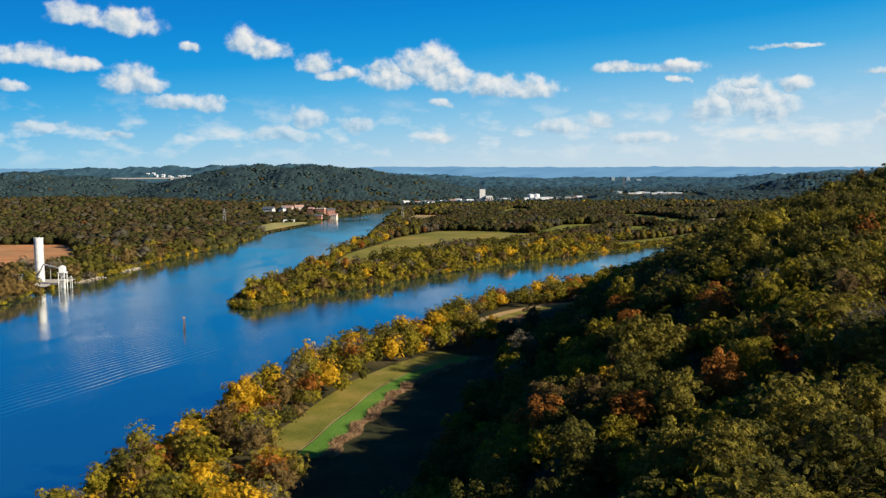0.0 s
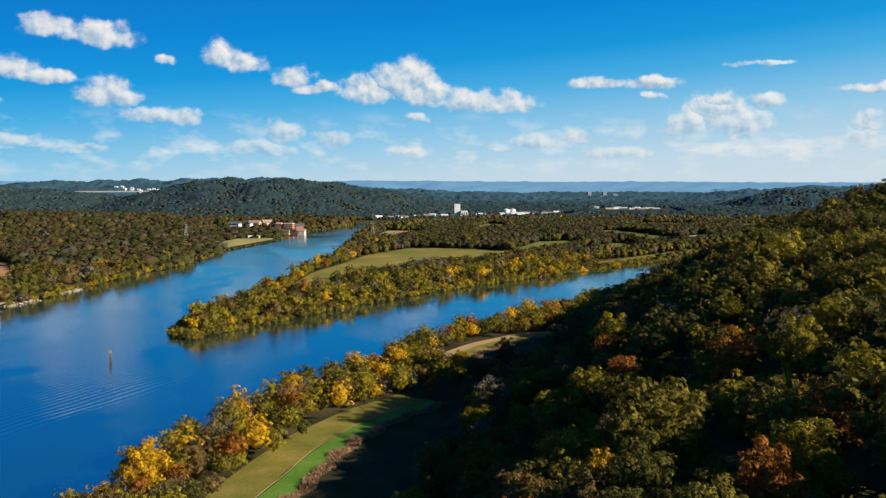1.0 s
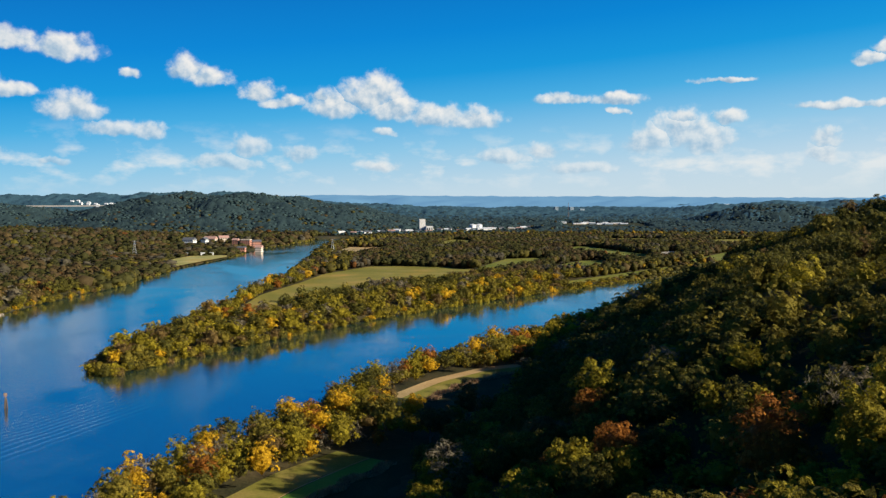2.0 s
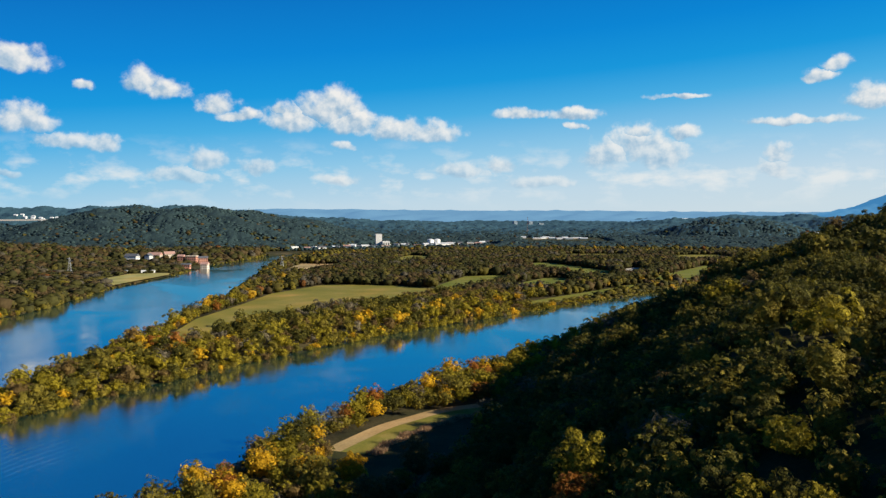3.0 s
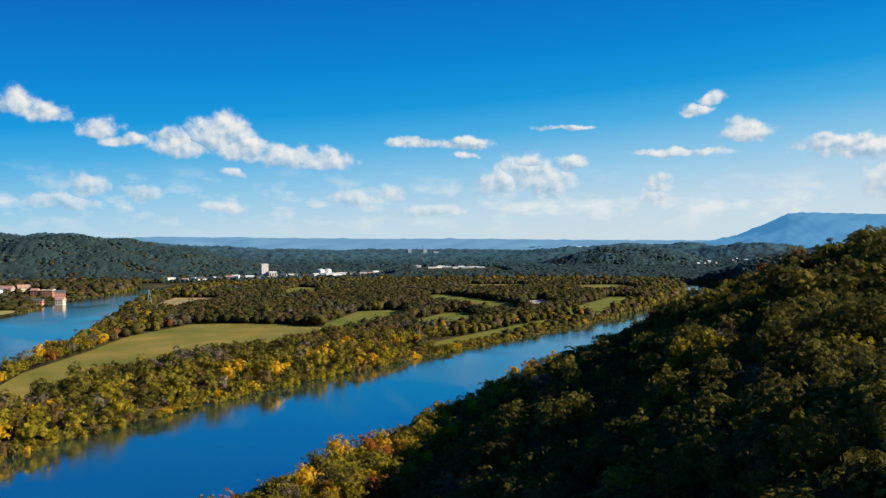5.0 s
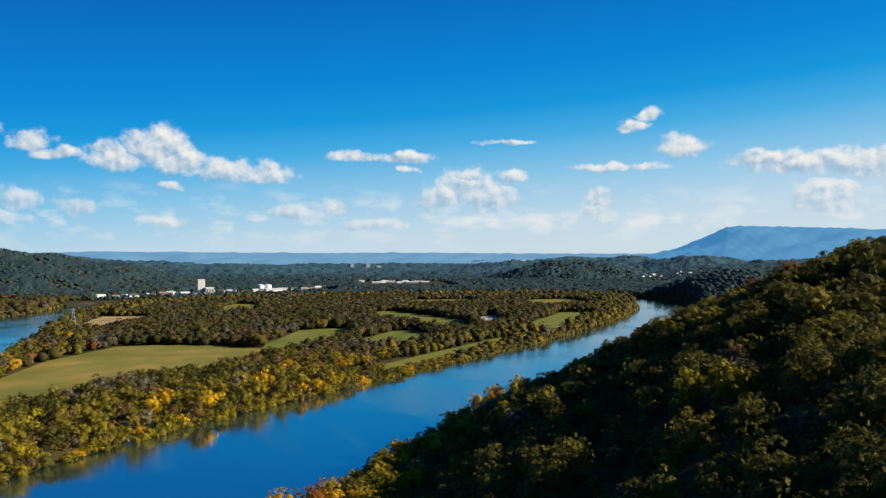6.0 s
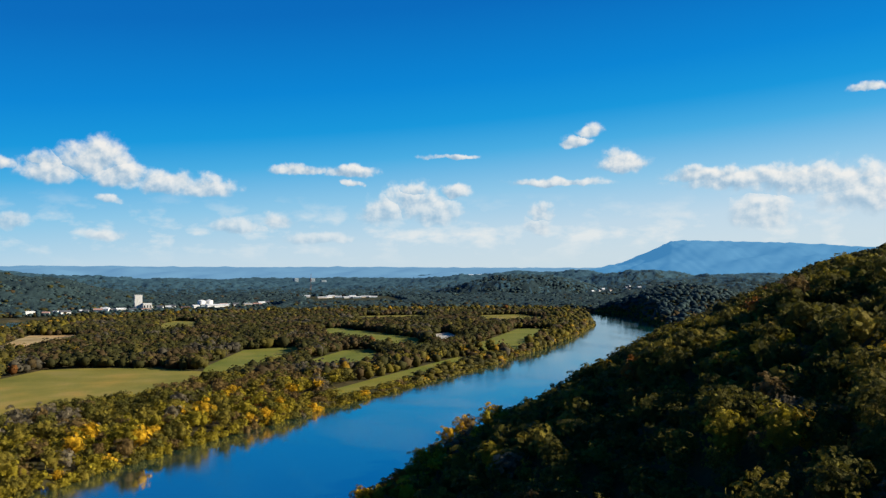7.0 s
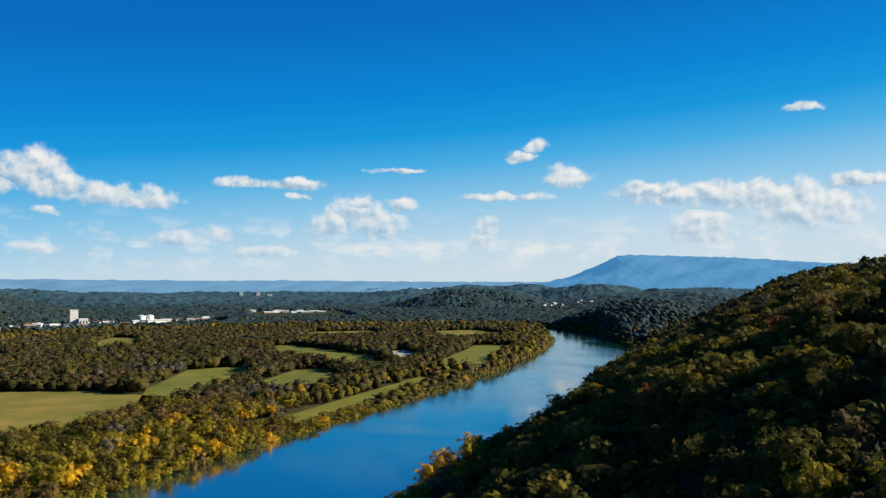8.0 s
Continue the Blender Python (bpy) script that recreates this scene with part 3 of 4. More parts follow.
ZONES = {   # shares of: dark olive lime yellow orange rust bare haze far
    # hillside light and shade put into the mix: brighter before y 240, darker beyond
    "hill": (0.26, 0.40, 0.21, 0.020, 0.03, 0.060, 0.020, 0, 0),
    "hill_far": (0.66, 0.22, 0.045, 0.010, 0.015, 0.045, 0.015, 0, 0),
    "bank": (0.06, 0.14, 0.24, 0.18, 0.06, 0.18, 0.14, 0, 0),
    "island": (0.15, 0.26, 0.29, 0.085, 0.015, 0.14, 0.05, 0, 0),
    "inner": (0.42, 0.30, 0.03, 0.002, 0.004, 0.20, 0.01, 0, 0),
    "edge": (0.10, 0.30, 0.42, 0.05, 0, 0.10, 0.03, 0, 0),
    "left": (0.50, 0.12, 0.012, 0.004, 0.014, 0.30, 0.05, 0, 0),
    "plain": (0.03, 0, 0, 0, 0, 0.03, 0, 0, 0.94),
    "middle": (0.30, 0.16, 0.0, 0, 0.004, 0.16, 0.01, 0, 0.38),
}
# trees whose colour stands out: x, y, kind, crown radius
MARKED = [(-48, 203, "yellow", 6.8), (7, 305, "yellow", 4.6), (17, 308, "yellow", 4.4), (57, 180, "orange", 6), (53, 140, "orange", 4.6), (36, 152, "olive", 8), (167, 466, "orange", 4.5),
          (149, 546, "yellow", 5.5), (35, 166, "rust", 4.5), (18, 159, "rust", 4), (150, 439, "orange", 4), (240, 468, "yellow", 4.5), (64, 172, "lime", 5), (-42, 530, "dark", 5.2), (41, 127, "orange", 4.8), (26, 119, "orange", 4.0), (63, 143, "orange", 4.2), (47, 131, "lime", 5.5)]


def clearing(px, py):
    out = np.zeros(px.shape, bool)
    for poly in CLEARINGS.values():
        out |= inside(px, py, poly)
    return out


def scatter(seed, x0, x1, y0, y1, gap, keep):
    """Uneven rows of places, where keep(x, y) allows."""
    rng = np.random.RandomState(seed)
    gx, gy = np.meshgrid(np.arange(x0, x1, gap), np.arange(y0, y1, gap * 0.9))
    gx = gx + (np.arange(gx.shape[0]) % 2)[:, None] * gap / 2
    gx, gy = gx + rng.uniform(-0.38, 0.38, gx.shape) * gap, gy + rng.uniform(-0.38, 0.38, gx.shape) * gap
    px, py = gx.ravel(), gy.ravel()
    ok = keep(px, py)
    return px[ok], py[ok]


def in_view(px, py):
    """Land that lies open to the flight, with a margin: it starts at the origin facing ahead and ends 300 m on, facing right."""
    seen = np.zeros(px.shape, bool)
    for k in np.linspace(0, 1, 7):
        a = np.degrees(np.arctan2(px - 37 * k, py - 297 * k)) - 24.4 * k ** 1.3
        seen |= (a > -30) & (a < 33)
    return seen


def far_off(px, py):
    """Distance from the line of the flight."""
    d, _ = nearest(px, py, [(0, 0), (37, 302)])
    return d


def hill_side(px, py):
    d, side = nearest(px, py, FOOT)
    return np.where(side > 0, d, -d)


SCHOOL = [(-242, 1214), (-224, 1258), (-212, 1286), (-228, 1240), (-178, 1182), (-165, 1180), (-134, 1076), (-153, 1072), (-146, 1140)]
TREES = []      # x, y, radius, height, colour, near or not


def plant(zone, px, py, seed, radius, high):
    rng = np.random.RandomState(seed)
    share = np.array(ZONES[zone], float)
    drift = 0.5 + 0.5 * wave(px, py, 60, seed + 5)
    kinds = rng.choice(len(LEAF_NAMES), len(px), p=share / share.sum())
    again = rng.choice(len(LEAF_NAMES), len(px), p=share / share.sum())
    kinds = np.where(drift > 0.7, np.minimum(kinds, again), kinds)
    if zone in ("left", "inner"):     # stands of one kind
        stand, dice = wave(px, py, 75, seed + 31), rng.uniform(0, 1, len(px))
        kinds = np.where((stand > 0.3) & (dice < 0.6), LEAF_NAMES.index("rust"), kinds)
        kinds = np.where((wave(px, py, 110, seed + 44) > 0.55) & (dice < 0.55), LEAF_NAMES.index("bare"), kinds)
        kinds = np.where((stand < -0.35) & (dice < 0.7), LEAF_NAMES.index("dark"), kinds)
    r = radius[0] + (radius[1] - radius[0]) * rng.uniform(0, 1, len(px)) ** 1.4
    h = r * rng.uniform(*high, len(px))
    if zone in ('hill', 'hill_far'):
        h = h + 2.4 * wave(px, py, 38, 77)
        h = h * np.interp(hill_side(px, py), [0, 24, 55, 70], [0.66, 0.72, 0.85, 1.0])
        h = np.where((py > 440) & (hill_side(px, py) < 45), h * 1.1 + 0.4, h)     # tall growth above the far bank
        h = np.clip(h, r * 1.2, 11.0)
    if zone in ('plain', 'middle'):     # stands of unequal height
        h = np.maximum(h + 1.8 * wave(px, py, 48, 83), 3.0)
    if zone == 'bank':
        h = h * np.interp(py, [360, 400, 450, 490], [1.0, 0.76, 0.76, 1.0])
    if zone in ('inner', 'plain', 'middle'):
        h = h * np.where(py > 1100, 0.75, 1.0)
    if zone in ("left", "edge"):     # halved to keep the school and its lawn in the camera's sight
        h = h * np.where((py > 760) & (py < 1230) & (px < -100) & (px > -270), 0.5, 1.0)
    if zone in ("island", "edge"):     # shortened so the narrow strip shows over the bank from the camera
        h = h * np.where((px > 105) & (px < 290) & (nearest(px, py, [(132, 668), (172, 706), (258, 800)])[0] < 28) & (shore(px, py) < 24), 0.55, 1.0)
    zs = land(px, py)
    for x, y, z, rr, hh, k in zip(px, py, zs, r, h, kinds):
        TREES.append((x, y, z, rr, hh, LEAF_NAMES[k]))


dry = lambda px, py: (shore(px, py) > 2.0) & ~clearing(px, py)
px, py = scatter(1, -120, 700, 60, 1000, 6.0, lambda x, y: dry(x, y) & (shore(x, y) > 5) & (hill_side(x, y) > 0) & (hill_side(x, y) < 185) & in_view(x, y))
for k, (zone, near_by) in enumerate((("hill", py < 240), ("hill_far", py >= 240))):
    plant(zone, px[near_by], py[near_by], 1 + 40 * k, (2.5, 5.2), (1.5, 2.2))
px, py = scatter(2, -95, 320, 110, 760, 5.0, lambda x, y: dry(x, y) & (shore(x, y) > 3.5) & in_view(x, y) & (hill_side(x, y) <= 0) & ~inside(x, y, RIVER))
plant("bank", px, py, 2, (2.4, 4.3), (2.0, 2.9))
px, py = scatter(3, -110, 640, 380, 1480, 6.0, lambda x, y: dry(x, y) & inside(x, y, ISLAND))
edge = shore(px, py)
plant("island", px[edge < 45], py[edge < 45], 3, (2.6, 5.0), (1.45, 2.15))
plant("inner", px[edge >= 45], py[edge >= 45], 4, (3.4, 5.2), (1.5, 2.0))
px, py = scatter(9, -120, 660, 130, 1300, 2.9, lambda x, y: (shore(x, y) > -1.4) & (shore(x, y) < 1.8) & ~clearing(x, y) & (x > -110))
plant("edge", px, py, 9, (1.8, 3.2), (1.1, 1.8))
px, py = scatter(14, -120, 660, 130, 1300, 3.8, lambda x, y: (shore(x, y) >= 1.8) & (shore(x, y) < 6.5) & ~clearing(x, y) & (x > -110))
plant("edge", px, py, 14, (1.7, 2.9), (1.2, 1.9))
px, py = scatter(10, -260, -80, 380, 1400, 4.2, lambda x, y: (shore(x, y) > -0.6) & (shore(x, y) < 3.4) & ~((((y > 488) & (y < 506)) | ((y > 536) & (y < 552))) & (shore(x, y) < 1.6)) & ~clearing(x, y) & ~inside(x, y, ISLAND) & (x < -90))
plant("edge", px, py, 10, (1.6, 3.0), (1.3, 1.9))
px, py = scatter(21, -262, -118, 1050, 1300, 7.5, lambda x, y: inside(x, y, CLEARINGS["campus"]) & (shore(x, y) > 3) & (np.min([np.hypot(x - a, y - b) for a, b in SCHOOL], 0) > 9.5) & (np.random.RandomState(4).uniform(0, 1, x.shape) < 0.75))
plant("left", px, py, 21, (2.2, 3.8), (1.2, 1.6))
px, py = scatter(5, -900, -100, 380, 1450, 8.2, lambda x, y: dry(x, y) & ~inside(x, y, RIVER) & in_view(x, y))
plant("left", px, py, 5, (3.2, 7.2), (1.2, 1.8))
core = lambda x, y: ~inside(x, y, RIVER) & dry(x, y) & in_view(x, y) & ~((y < 1450) & (x < 0)) & ~((hill_side(x, y) > 0) & (hill_side(x, y) < 190) & (y < 1000))
px, py = scatter(6, -1300, 1900, 1000, 2400, 8.8, lambda x, y: core(x, y) & (np.hypot(x, y) < 2260))
fade = np.random.RandomState(61).uniform(1350, 1750, len(px)) < np.hypot(px, py) + 500 * (px > 560)     # the far side takes the bluer mix: distance haze put into its colour
plant("middle", px[~fade], py[~fade], 13, (3.8, 6.8), (1.05, 1.5))
plant("plain", px[fade], py[fade], 6, (3.4, 6.6), (1.0, 1.5))


def canopy():
    """The closed roof of the far woods, most of it too far off to tell trees apart: one uneven sheet over the ground.
    """
    rng = np.random.RandomState(17)
    az = np.radians(np.arange(-31, 58, 0.14))
    rr = 1500 * 1.0056 ** np.arange(205)
    ga, gr = np.meshgrid(az, rr)
    ga = ga + np.radians(0.14) * rng.uniform(-0.42, 0.42, ga.shape)
    gr = gr * (1 + 0.0056 * rng.uniform(-0.42, 0.42, ga.shape))
    gx, gy = np.sin(ga) * gr, np.cos(ga) * gr
    # nearer than 2150 m it is added under the crowns to lighten shaded gaps
    gz = land(gx, gy) + np.interp(gr, [2150, 2260], [3.6, 7]) + rng.uniform(-1.5, 1.5, gx.shape) * (1 + gr / 3500) + 2.0 * wave(gx, gy, 90, 19)
    open_ = clearing(gx, gy) | (shore(gx, gy) < 12) | ((gy < 1450) & (gx < 0))
    gz = np.where(open_, -4, gz)
    w = len(az)
    i = (np.arange(len(rr) - 1)[:, None] * w + np.arange(w - 1)[None]).ravel()
    # painted haze: the sheet takes the bluer leaf colour further out
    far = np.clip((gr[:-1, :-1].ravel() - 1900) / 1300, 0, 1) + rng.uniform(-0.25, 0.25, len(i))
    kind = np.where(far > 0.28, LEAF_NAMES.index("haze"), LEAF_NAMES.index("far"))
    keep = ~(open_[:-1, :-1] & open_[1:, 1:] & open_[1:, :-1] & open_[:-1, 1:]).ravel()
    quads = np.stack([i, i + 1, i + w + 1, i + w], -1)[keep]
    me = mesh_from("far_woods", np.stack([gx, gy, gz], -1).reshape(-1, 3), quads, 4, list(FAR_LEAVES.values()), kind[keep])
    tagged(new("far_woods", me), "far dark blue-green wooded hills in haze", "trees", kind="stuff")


px, py = scatter(12, -80, 290, 1430, 1730, 13.0, lambda x, y: inside(x, y, CLEARINGS["town"]) & (shore(x, y) > 4))
plant("plain", px, py, 12, (2.6, 4.6), (1.0, 1.5))
canopy()


def part(name, bm, material, parent, label=""):
    """One mesh object under a thing or a part."""
    me = bpy.data.meshes.new(name)
    bm.to_mesh(me)
    bm.free()
    me.materials.append(material)
    ob = new(name, me)
    ob.parent = parent
    return tagged(ob, label)


def thing(name, label, category, x=0, y=0, z=0, turn=0, group=""):
    ob = new(name)
    ob.empty_display_size = 0.5
    ob.matrix_basis = pose(x, y, z, 0, 0, turn)
    return tagged(ob, label, category, group)


def add_box(bm, x, y, z, w, d, h, turn=0.0, bevel=0.0):
    """A box whose base centre is x, y, z."""
    made = bmesh.ops.create_cube(bm, size=1, matrix=pose(x, y, z + h / 2, 0, 0, turn) @ Matrix.Diagonal((w, d, h, 1)))
    if bevel:
        edges = {e for v in made["verts"] for e in v.link_edges}
        bmesh.ops.bevel(bm, geom=list(edges), offset=bevel, segments=1, affect="EDGES")
    return made


def add_pipe(bm, a, b, r0, r1=None, sides=8):
    """A tapered rod from a to b."""
    a, b = Vector(a), Vector(b)
    way = b - a
    m = Matrix.Translation((a + b) / 2) @ way.to_track_quat("Z", "Y").to_matrix().to_4x4()
    bmesh.ops.create_cone(bm, cap_ends=True, segments=sides, radius1=r0, radius2=r0 if r1 is None else r1, depth=way.length, matrix=m)


def bark_material():
    m = Nodes("bark_grey_brown")
    c = m.ramp(m.noise(6, 5, stretch=(1, 1, 0.2)), [(0.3, (0.05, 0.038, 0.028)), (0.7, (0.16, 0.13, 0.10))])
    m.bump(m.noise(9, 4, stretch=(1, 1, 0.2)), 0.6, 0.05)
    return m.done(c, 0.9)


BARK = bark_material()


def wood_mesh(name, bm):
    me = bpy.data.meshes.new(name)
    bm.to_mesh(me)
    bm.free()
    me.materials.append(BARK)
    return me


def trunk_mesh(seed):
    """A trunk of unit height, and the limbs that reach from it into the crown."""
    rng = random.Random(seed)
    bm = bmesh.new()
    add_pipe(bm, (0, 0, -0.08), (0.01, 0.0, 0.32), 0.034, 0.024, 7)
    add_pipe(bm, (0.01, 0, 0.31), (0.02, 0.015, 0.78), 0.024, 0.006, 6)
    trunk, limbs = wood_mesh("trunk", bm), []
    for k in range(4):
        a, z = k * 1.6 + rng.uniform(-0.4, 0.4), 0.26 + 0.08 * k
        out, up = rng.uniform(0.18, 0.28), rng.uniform(0.14, 0.26)
        bm = bmesh.new()
        add_pipe(bm, (0.012, 0.004, z), (math.cos(a) * out, math.sin(a) * out, z + up), 0.014, 0.004, 5)
        limbs.append(wood_mesh("limb", bm))
    return trunk, limbs


# haze and far carry distance haze in their leaf colour
LOOKS = {
    "dark": "broad tree with dark green leaves", "olive": "broad tree with olive green leaves", "lime": "tree turning yellow-green, with dense leaves",
    "yellow": "tree in bright yellow autumn leaves", "orange": "tree in glowing orange autumn leaves", "rust": "tree in rust-brown autumn leaves",
    "bare": "nearly bare grey tree with thin twigs", "haze": "broad tree in blue haze", "far": "broad tree with dark green leaves",
}


def grow():
    """The nearest trees as things of their own, all others as woods, each one mesh."""
    rng = np.random.RandomState(99)
    spare = []
    for x, y, z, r, h, kind in TREES:
        if all(math.hypot(x - mx, y - my) > 0.8 * mr for mx, my, _, mr in MARKED):
            spare.append((x, y, z, r, h, kind))
    for mx, my, kind, mr in MARKED:
        spare.append((mx, my, float(land(np.array([mx * 1.0]), np.array([my * 1.0]))[0]), mr, mr * 1.8, kind))
    tr = np.array([t[:5] for t in spare])
    kinds = np.array([LEAF_NAMES.index(t[5]) for t in spare])
    d = far_off(tr[:, 0], tr[:, 1])
    lod = np.select([d < 150, d < 430, d < 850], [1, 2, 3], 4)
    # single trees: the bank and the hillside nearest to the flight
    tall = (tr[:, 3] > 2.3) & (tr[:, 1] > 84) & (tr[:, 1] < 460) & (tr[:, 0] > -75)
    rank = np.where(tall, d + np.where(tr[:, 1] > 330, 15, 0), 1e9)
    rank[-len(MARKED):] = 0
    single = np.zeros(len(tr), bool)
    single[np.argsort(rank)[:300]] = True
    crowns = []
    for v, f in LOD[0] + BARE[0]:
        me = mesh_from("crown", v, f, 3, LEAVES["olive"])
        crowns.append(me)
    trunks = [trunk_mesh(i) for i in range(4)]
    for i in np.nonzero(single)[0]:
        x, y, z, r, h = tr[i]
        kind = LEAF_NAMES[kinds[i]]
        bank = z < 4
        tree = thing("tree", LOOKS[kind] + (" on the river bank" if bank else " on the hillside"), "tree", x, y, z, rng.uniform(0, 360),
                     "trees on the river bank" if bank else "trees on the hillside")
        stem, limbs = trunks[rng.randint(4)]
        trunk = new("trunk", stem)
        trunk.parent, trunk.scale = tree, (h * 0.8, h * 0.8, h)
        for limb in limbs:
            new("limb", limb).parent = trunk
        top = new("crown", crowns[len(LOD[0]) + rng.randint(3)] if kind == "bare" else crowns[rng.randint(len(LOD[0]))])
        sz = max(r * rng.uniform(0.85, 1.1), h * 0.30)
        top.parent, top.location, top.scale = tree, (0, 0, h - sz * 0.95), (r, r, sz)
        top.material_slots[0].link = "OBJECT"
        top.material_slots[0].material = LEAVES[kind]
    for level in range(1, 5):
        vs, fs, ms, at = [], [], [], 0
        for i in np.nonzero((lod == level) & ~single)[0]:
            bare = LEAF_NAMES[kinds[i]] == "bare" and level == 1
            kit = BARE[1] if bare else LOD[level]
            v, f = kit[rng.randint(len(kit))]
            x, y, z, r, h = tr[i]
            if r < 2.6 and level < 3:
                v, f = LOD[2][rng.randint(len(LOD[2]))]
            if level > 2:      # far crowns close into one roof of mixed sizes
                r = r * rng.choice([0.85, 1.0, 1.15, 1.35], p=[0.2, 0.35, 0.3, 0.15])
            a = rng.uniform(0, 6.28)
            c, s = math.cos(a), math.sin(a)
            sz = max(min(r, h * 0.62) * rng.uniform(0.85, 1.1), h * 0.30)
            cz = z + h - sz * 0.95
            vs.append(np.stack([(v[:, 0] * c - v[:, 1] * s) * r + x, (v[:, 0] * s + v[:, 1] * c) * r + y, v[:, 2] * sz + cz], -1))
            fs.append(f + at)
            ms.append(np.full(len(f), kinds[i]))
            at += len(v)
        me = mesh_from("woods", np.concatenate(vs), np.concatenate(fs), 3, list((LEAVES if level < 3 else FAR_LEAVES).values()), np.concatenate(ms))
        if level == 4:
            me.shade_smooth()
        label = {1: "mixed autumn trees, green to yellow and rust", 2: "autumn woods along the river, olive, yellow and rust",
                 3: "dense autumn woods, olive green and rust brown", 4: "far dark autumn woods, olive green and brown"}[level]
        tagged(new("woods", me), label, "trees", kind="stuff")


grow()

# ---- mountain and far ridge ----


# air haze is put in as a blue base colour plus the surface's own emission
def haze_glow_material(name, color, glow, strength):
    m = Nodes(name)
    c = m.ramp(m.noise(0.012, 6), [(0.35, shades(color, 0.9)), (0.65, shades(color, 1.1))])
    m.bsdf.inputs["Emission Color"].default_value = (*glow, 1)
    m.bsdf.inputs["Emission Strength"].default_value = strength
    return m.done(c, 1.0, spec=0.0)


MOUNTAIN = haze_glow_material("mountain_blue_haze", (0.045, 0.085, 0.11), (0.045, 0.185, 0.37), 0.62)
RIDGE = haze_glow_material("ridge_blue_haze", (0.05, 0.09, 0.11), (0.085, 0.20, 0.35), 0.62)


def backdrop(name, label, material, bearings, heights, near, far, seed, rough, cx=0, cy=0):
    """A ridge seen from afar: its crest height by bearing, falling towards the viewer and behind."""
    az = np.radians(np.linspace(bearings[0], bearings[-1], 240))
    crest = np.interp(np.degrees(az), bearings, heights)
    rr = np.linspace(near, far, 36)
    ga, gr = np.meshgrid(az, rr)
    k = np.clip((gr - near) / ((far - near) * 0.7), 0, 1)
    up = np.where(gr > near + (far - near) * 0.7, 1 - 0.3 * (gr - near - (far - near) * 0.7) / ((far - near) * 0.3), k ** 0.8)
    gx, gy = cx + np.sin(ga) * gr, cy + np.cos(ga) * gr
    gz = crest[None] * up + rough * wave(gx, gy, 260, seed) * np.sin(k * 3.1) + rough * 0.25 * wave(gx, gy, 60, seed + 1)
    w = 240
    i = (np.arange(35)[:, None] * w + np.arange(w - 1)[None]).ravel()
    me = mesh_from(name, np.stack([gx, gy, gz], -1).reshape(-1, 3), np.stack([i, i + 1, i + w + 1, i + w], -1), 4, material)
    me.shade_smooth()
    tagged(new(name, me), label, "mountain", kind="structure")


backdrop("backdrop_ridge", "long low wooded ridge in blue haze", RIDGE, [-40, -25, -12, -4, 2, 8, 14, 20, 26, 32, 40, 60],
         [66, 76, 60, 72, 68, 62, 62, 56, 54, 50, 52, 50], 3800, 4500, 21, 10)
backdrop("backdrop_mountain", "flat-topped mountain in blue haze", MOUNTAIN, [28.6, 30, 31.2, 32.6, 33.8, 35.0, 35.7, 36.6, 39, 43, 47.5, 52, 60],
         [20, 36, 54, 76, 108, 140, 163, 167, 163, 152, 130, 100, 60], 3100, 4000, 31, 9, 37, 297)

# ---- buildings ----


def wall_material(name, a, b, rough=0.8, metal=0.0):
    m = Nodes(name)
    c = m.ramp(m.noise(0.6, 5, stretch=(1, 1, 0.35)), [(0.3, a), (0.7, b)])
    return m.done(c, rough, metal)


CONCRETE = wall_material("concrete_pale", (0.44, 0.43, 0.41), (0.62, 0.61, 0.59))
WHITE = wall_material("paint_white", (0.60, 0.60, 0.59), (0.74, 0.74, 0.72), 0.6)
BRICK = wall_material("brick_red", (0.30, 0.13, 0.09), (0.42, 0.20, 0.14))
TAN = wall_material("plaster_tan", (0.45, 0.37, 0.29), (0.58, 0.50, 0.41))
SLATE = wall_material("roof_slate", (0.06, 0.065, 0.075), (0.12, 0.125, 0.14), 0.6)
RED_ROOF = wall_material("roof_rose", (0.30, 0.17, 0.14), (0.42, 0.26, 0.22), 0.7)
METAL_ROOF = wall_material("roof_white_metal", (0.48, 0.50, 0.52), (0.66, 0.67, 0.68), 0.45)
STEEL = wall_material("steel_grey", (0.30, 0.31, 0.32), (0.48, 0.49, 0.50), 0.5, 0.6)
# the high-rises' distance haze is put into this blue-grey; some sheds share it
BLUE_GREY = wall_material("concrete_blue_grey", (0.16, 0.21, 0.26), (0.24, 0.30, 0.35))
RUST = wall_material("steel_rusty", (0.16, 0.09, 0.06), (0.30, 0.20, 0.14), 0.8)
GLASS = wall_material("window_dark", (0.02, 0.025, 0.03), (0.05, 0.06, 0.07), 0.12)
TIMBER = wall_material("timber_dark", (0.06, 0.045, 0.035), (0.13, 0.10, 0.075), 0.9)

PANES = {}


def pane_mesh(w, h):
    key = (round(w, 2), round(h, 2))
    if key not in PANES:
        bm = bmesh.new()
        add_box(bm, 0, 0, 0, w, 0.16, h)
        me = bpy.data.meshes.new("window")
        bm.to_mesh(me)
        bm.free()
        me.materials.append(GLASS)
        PANES[key] = me
    return PANES[key]


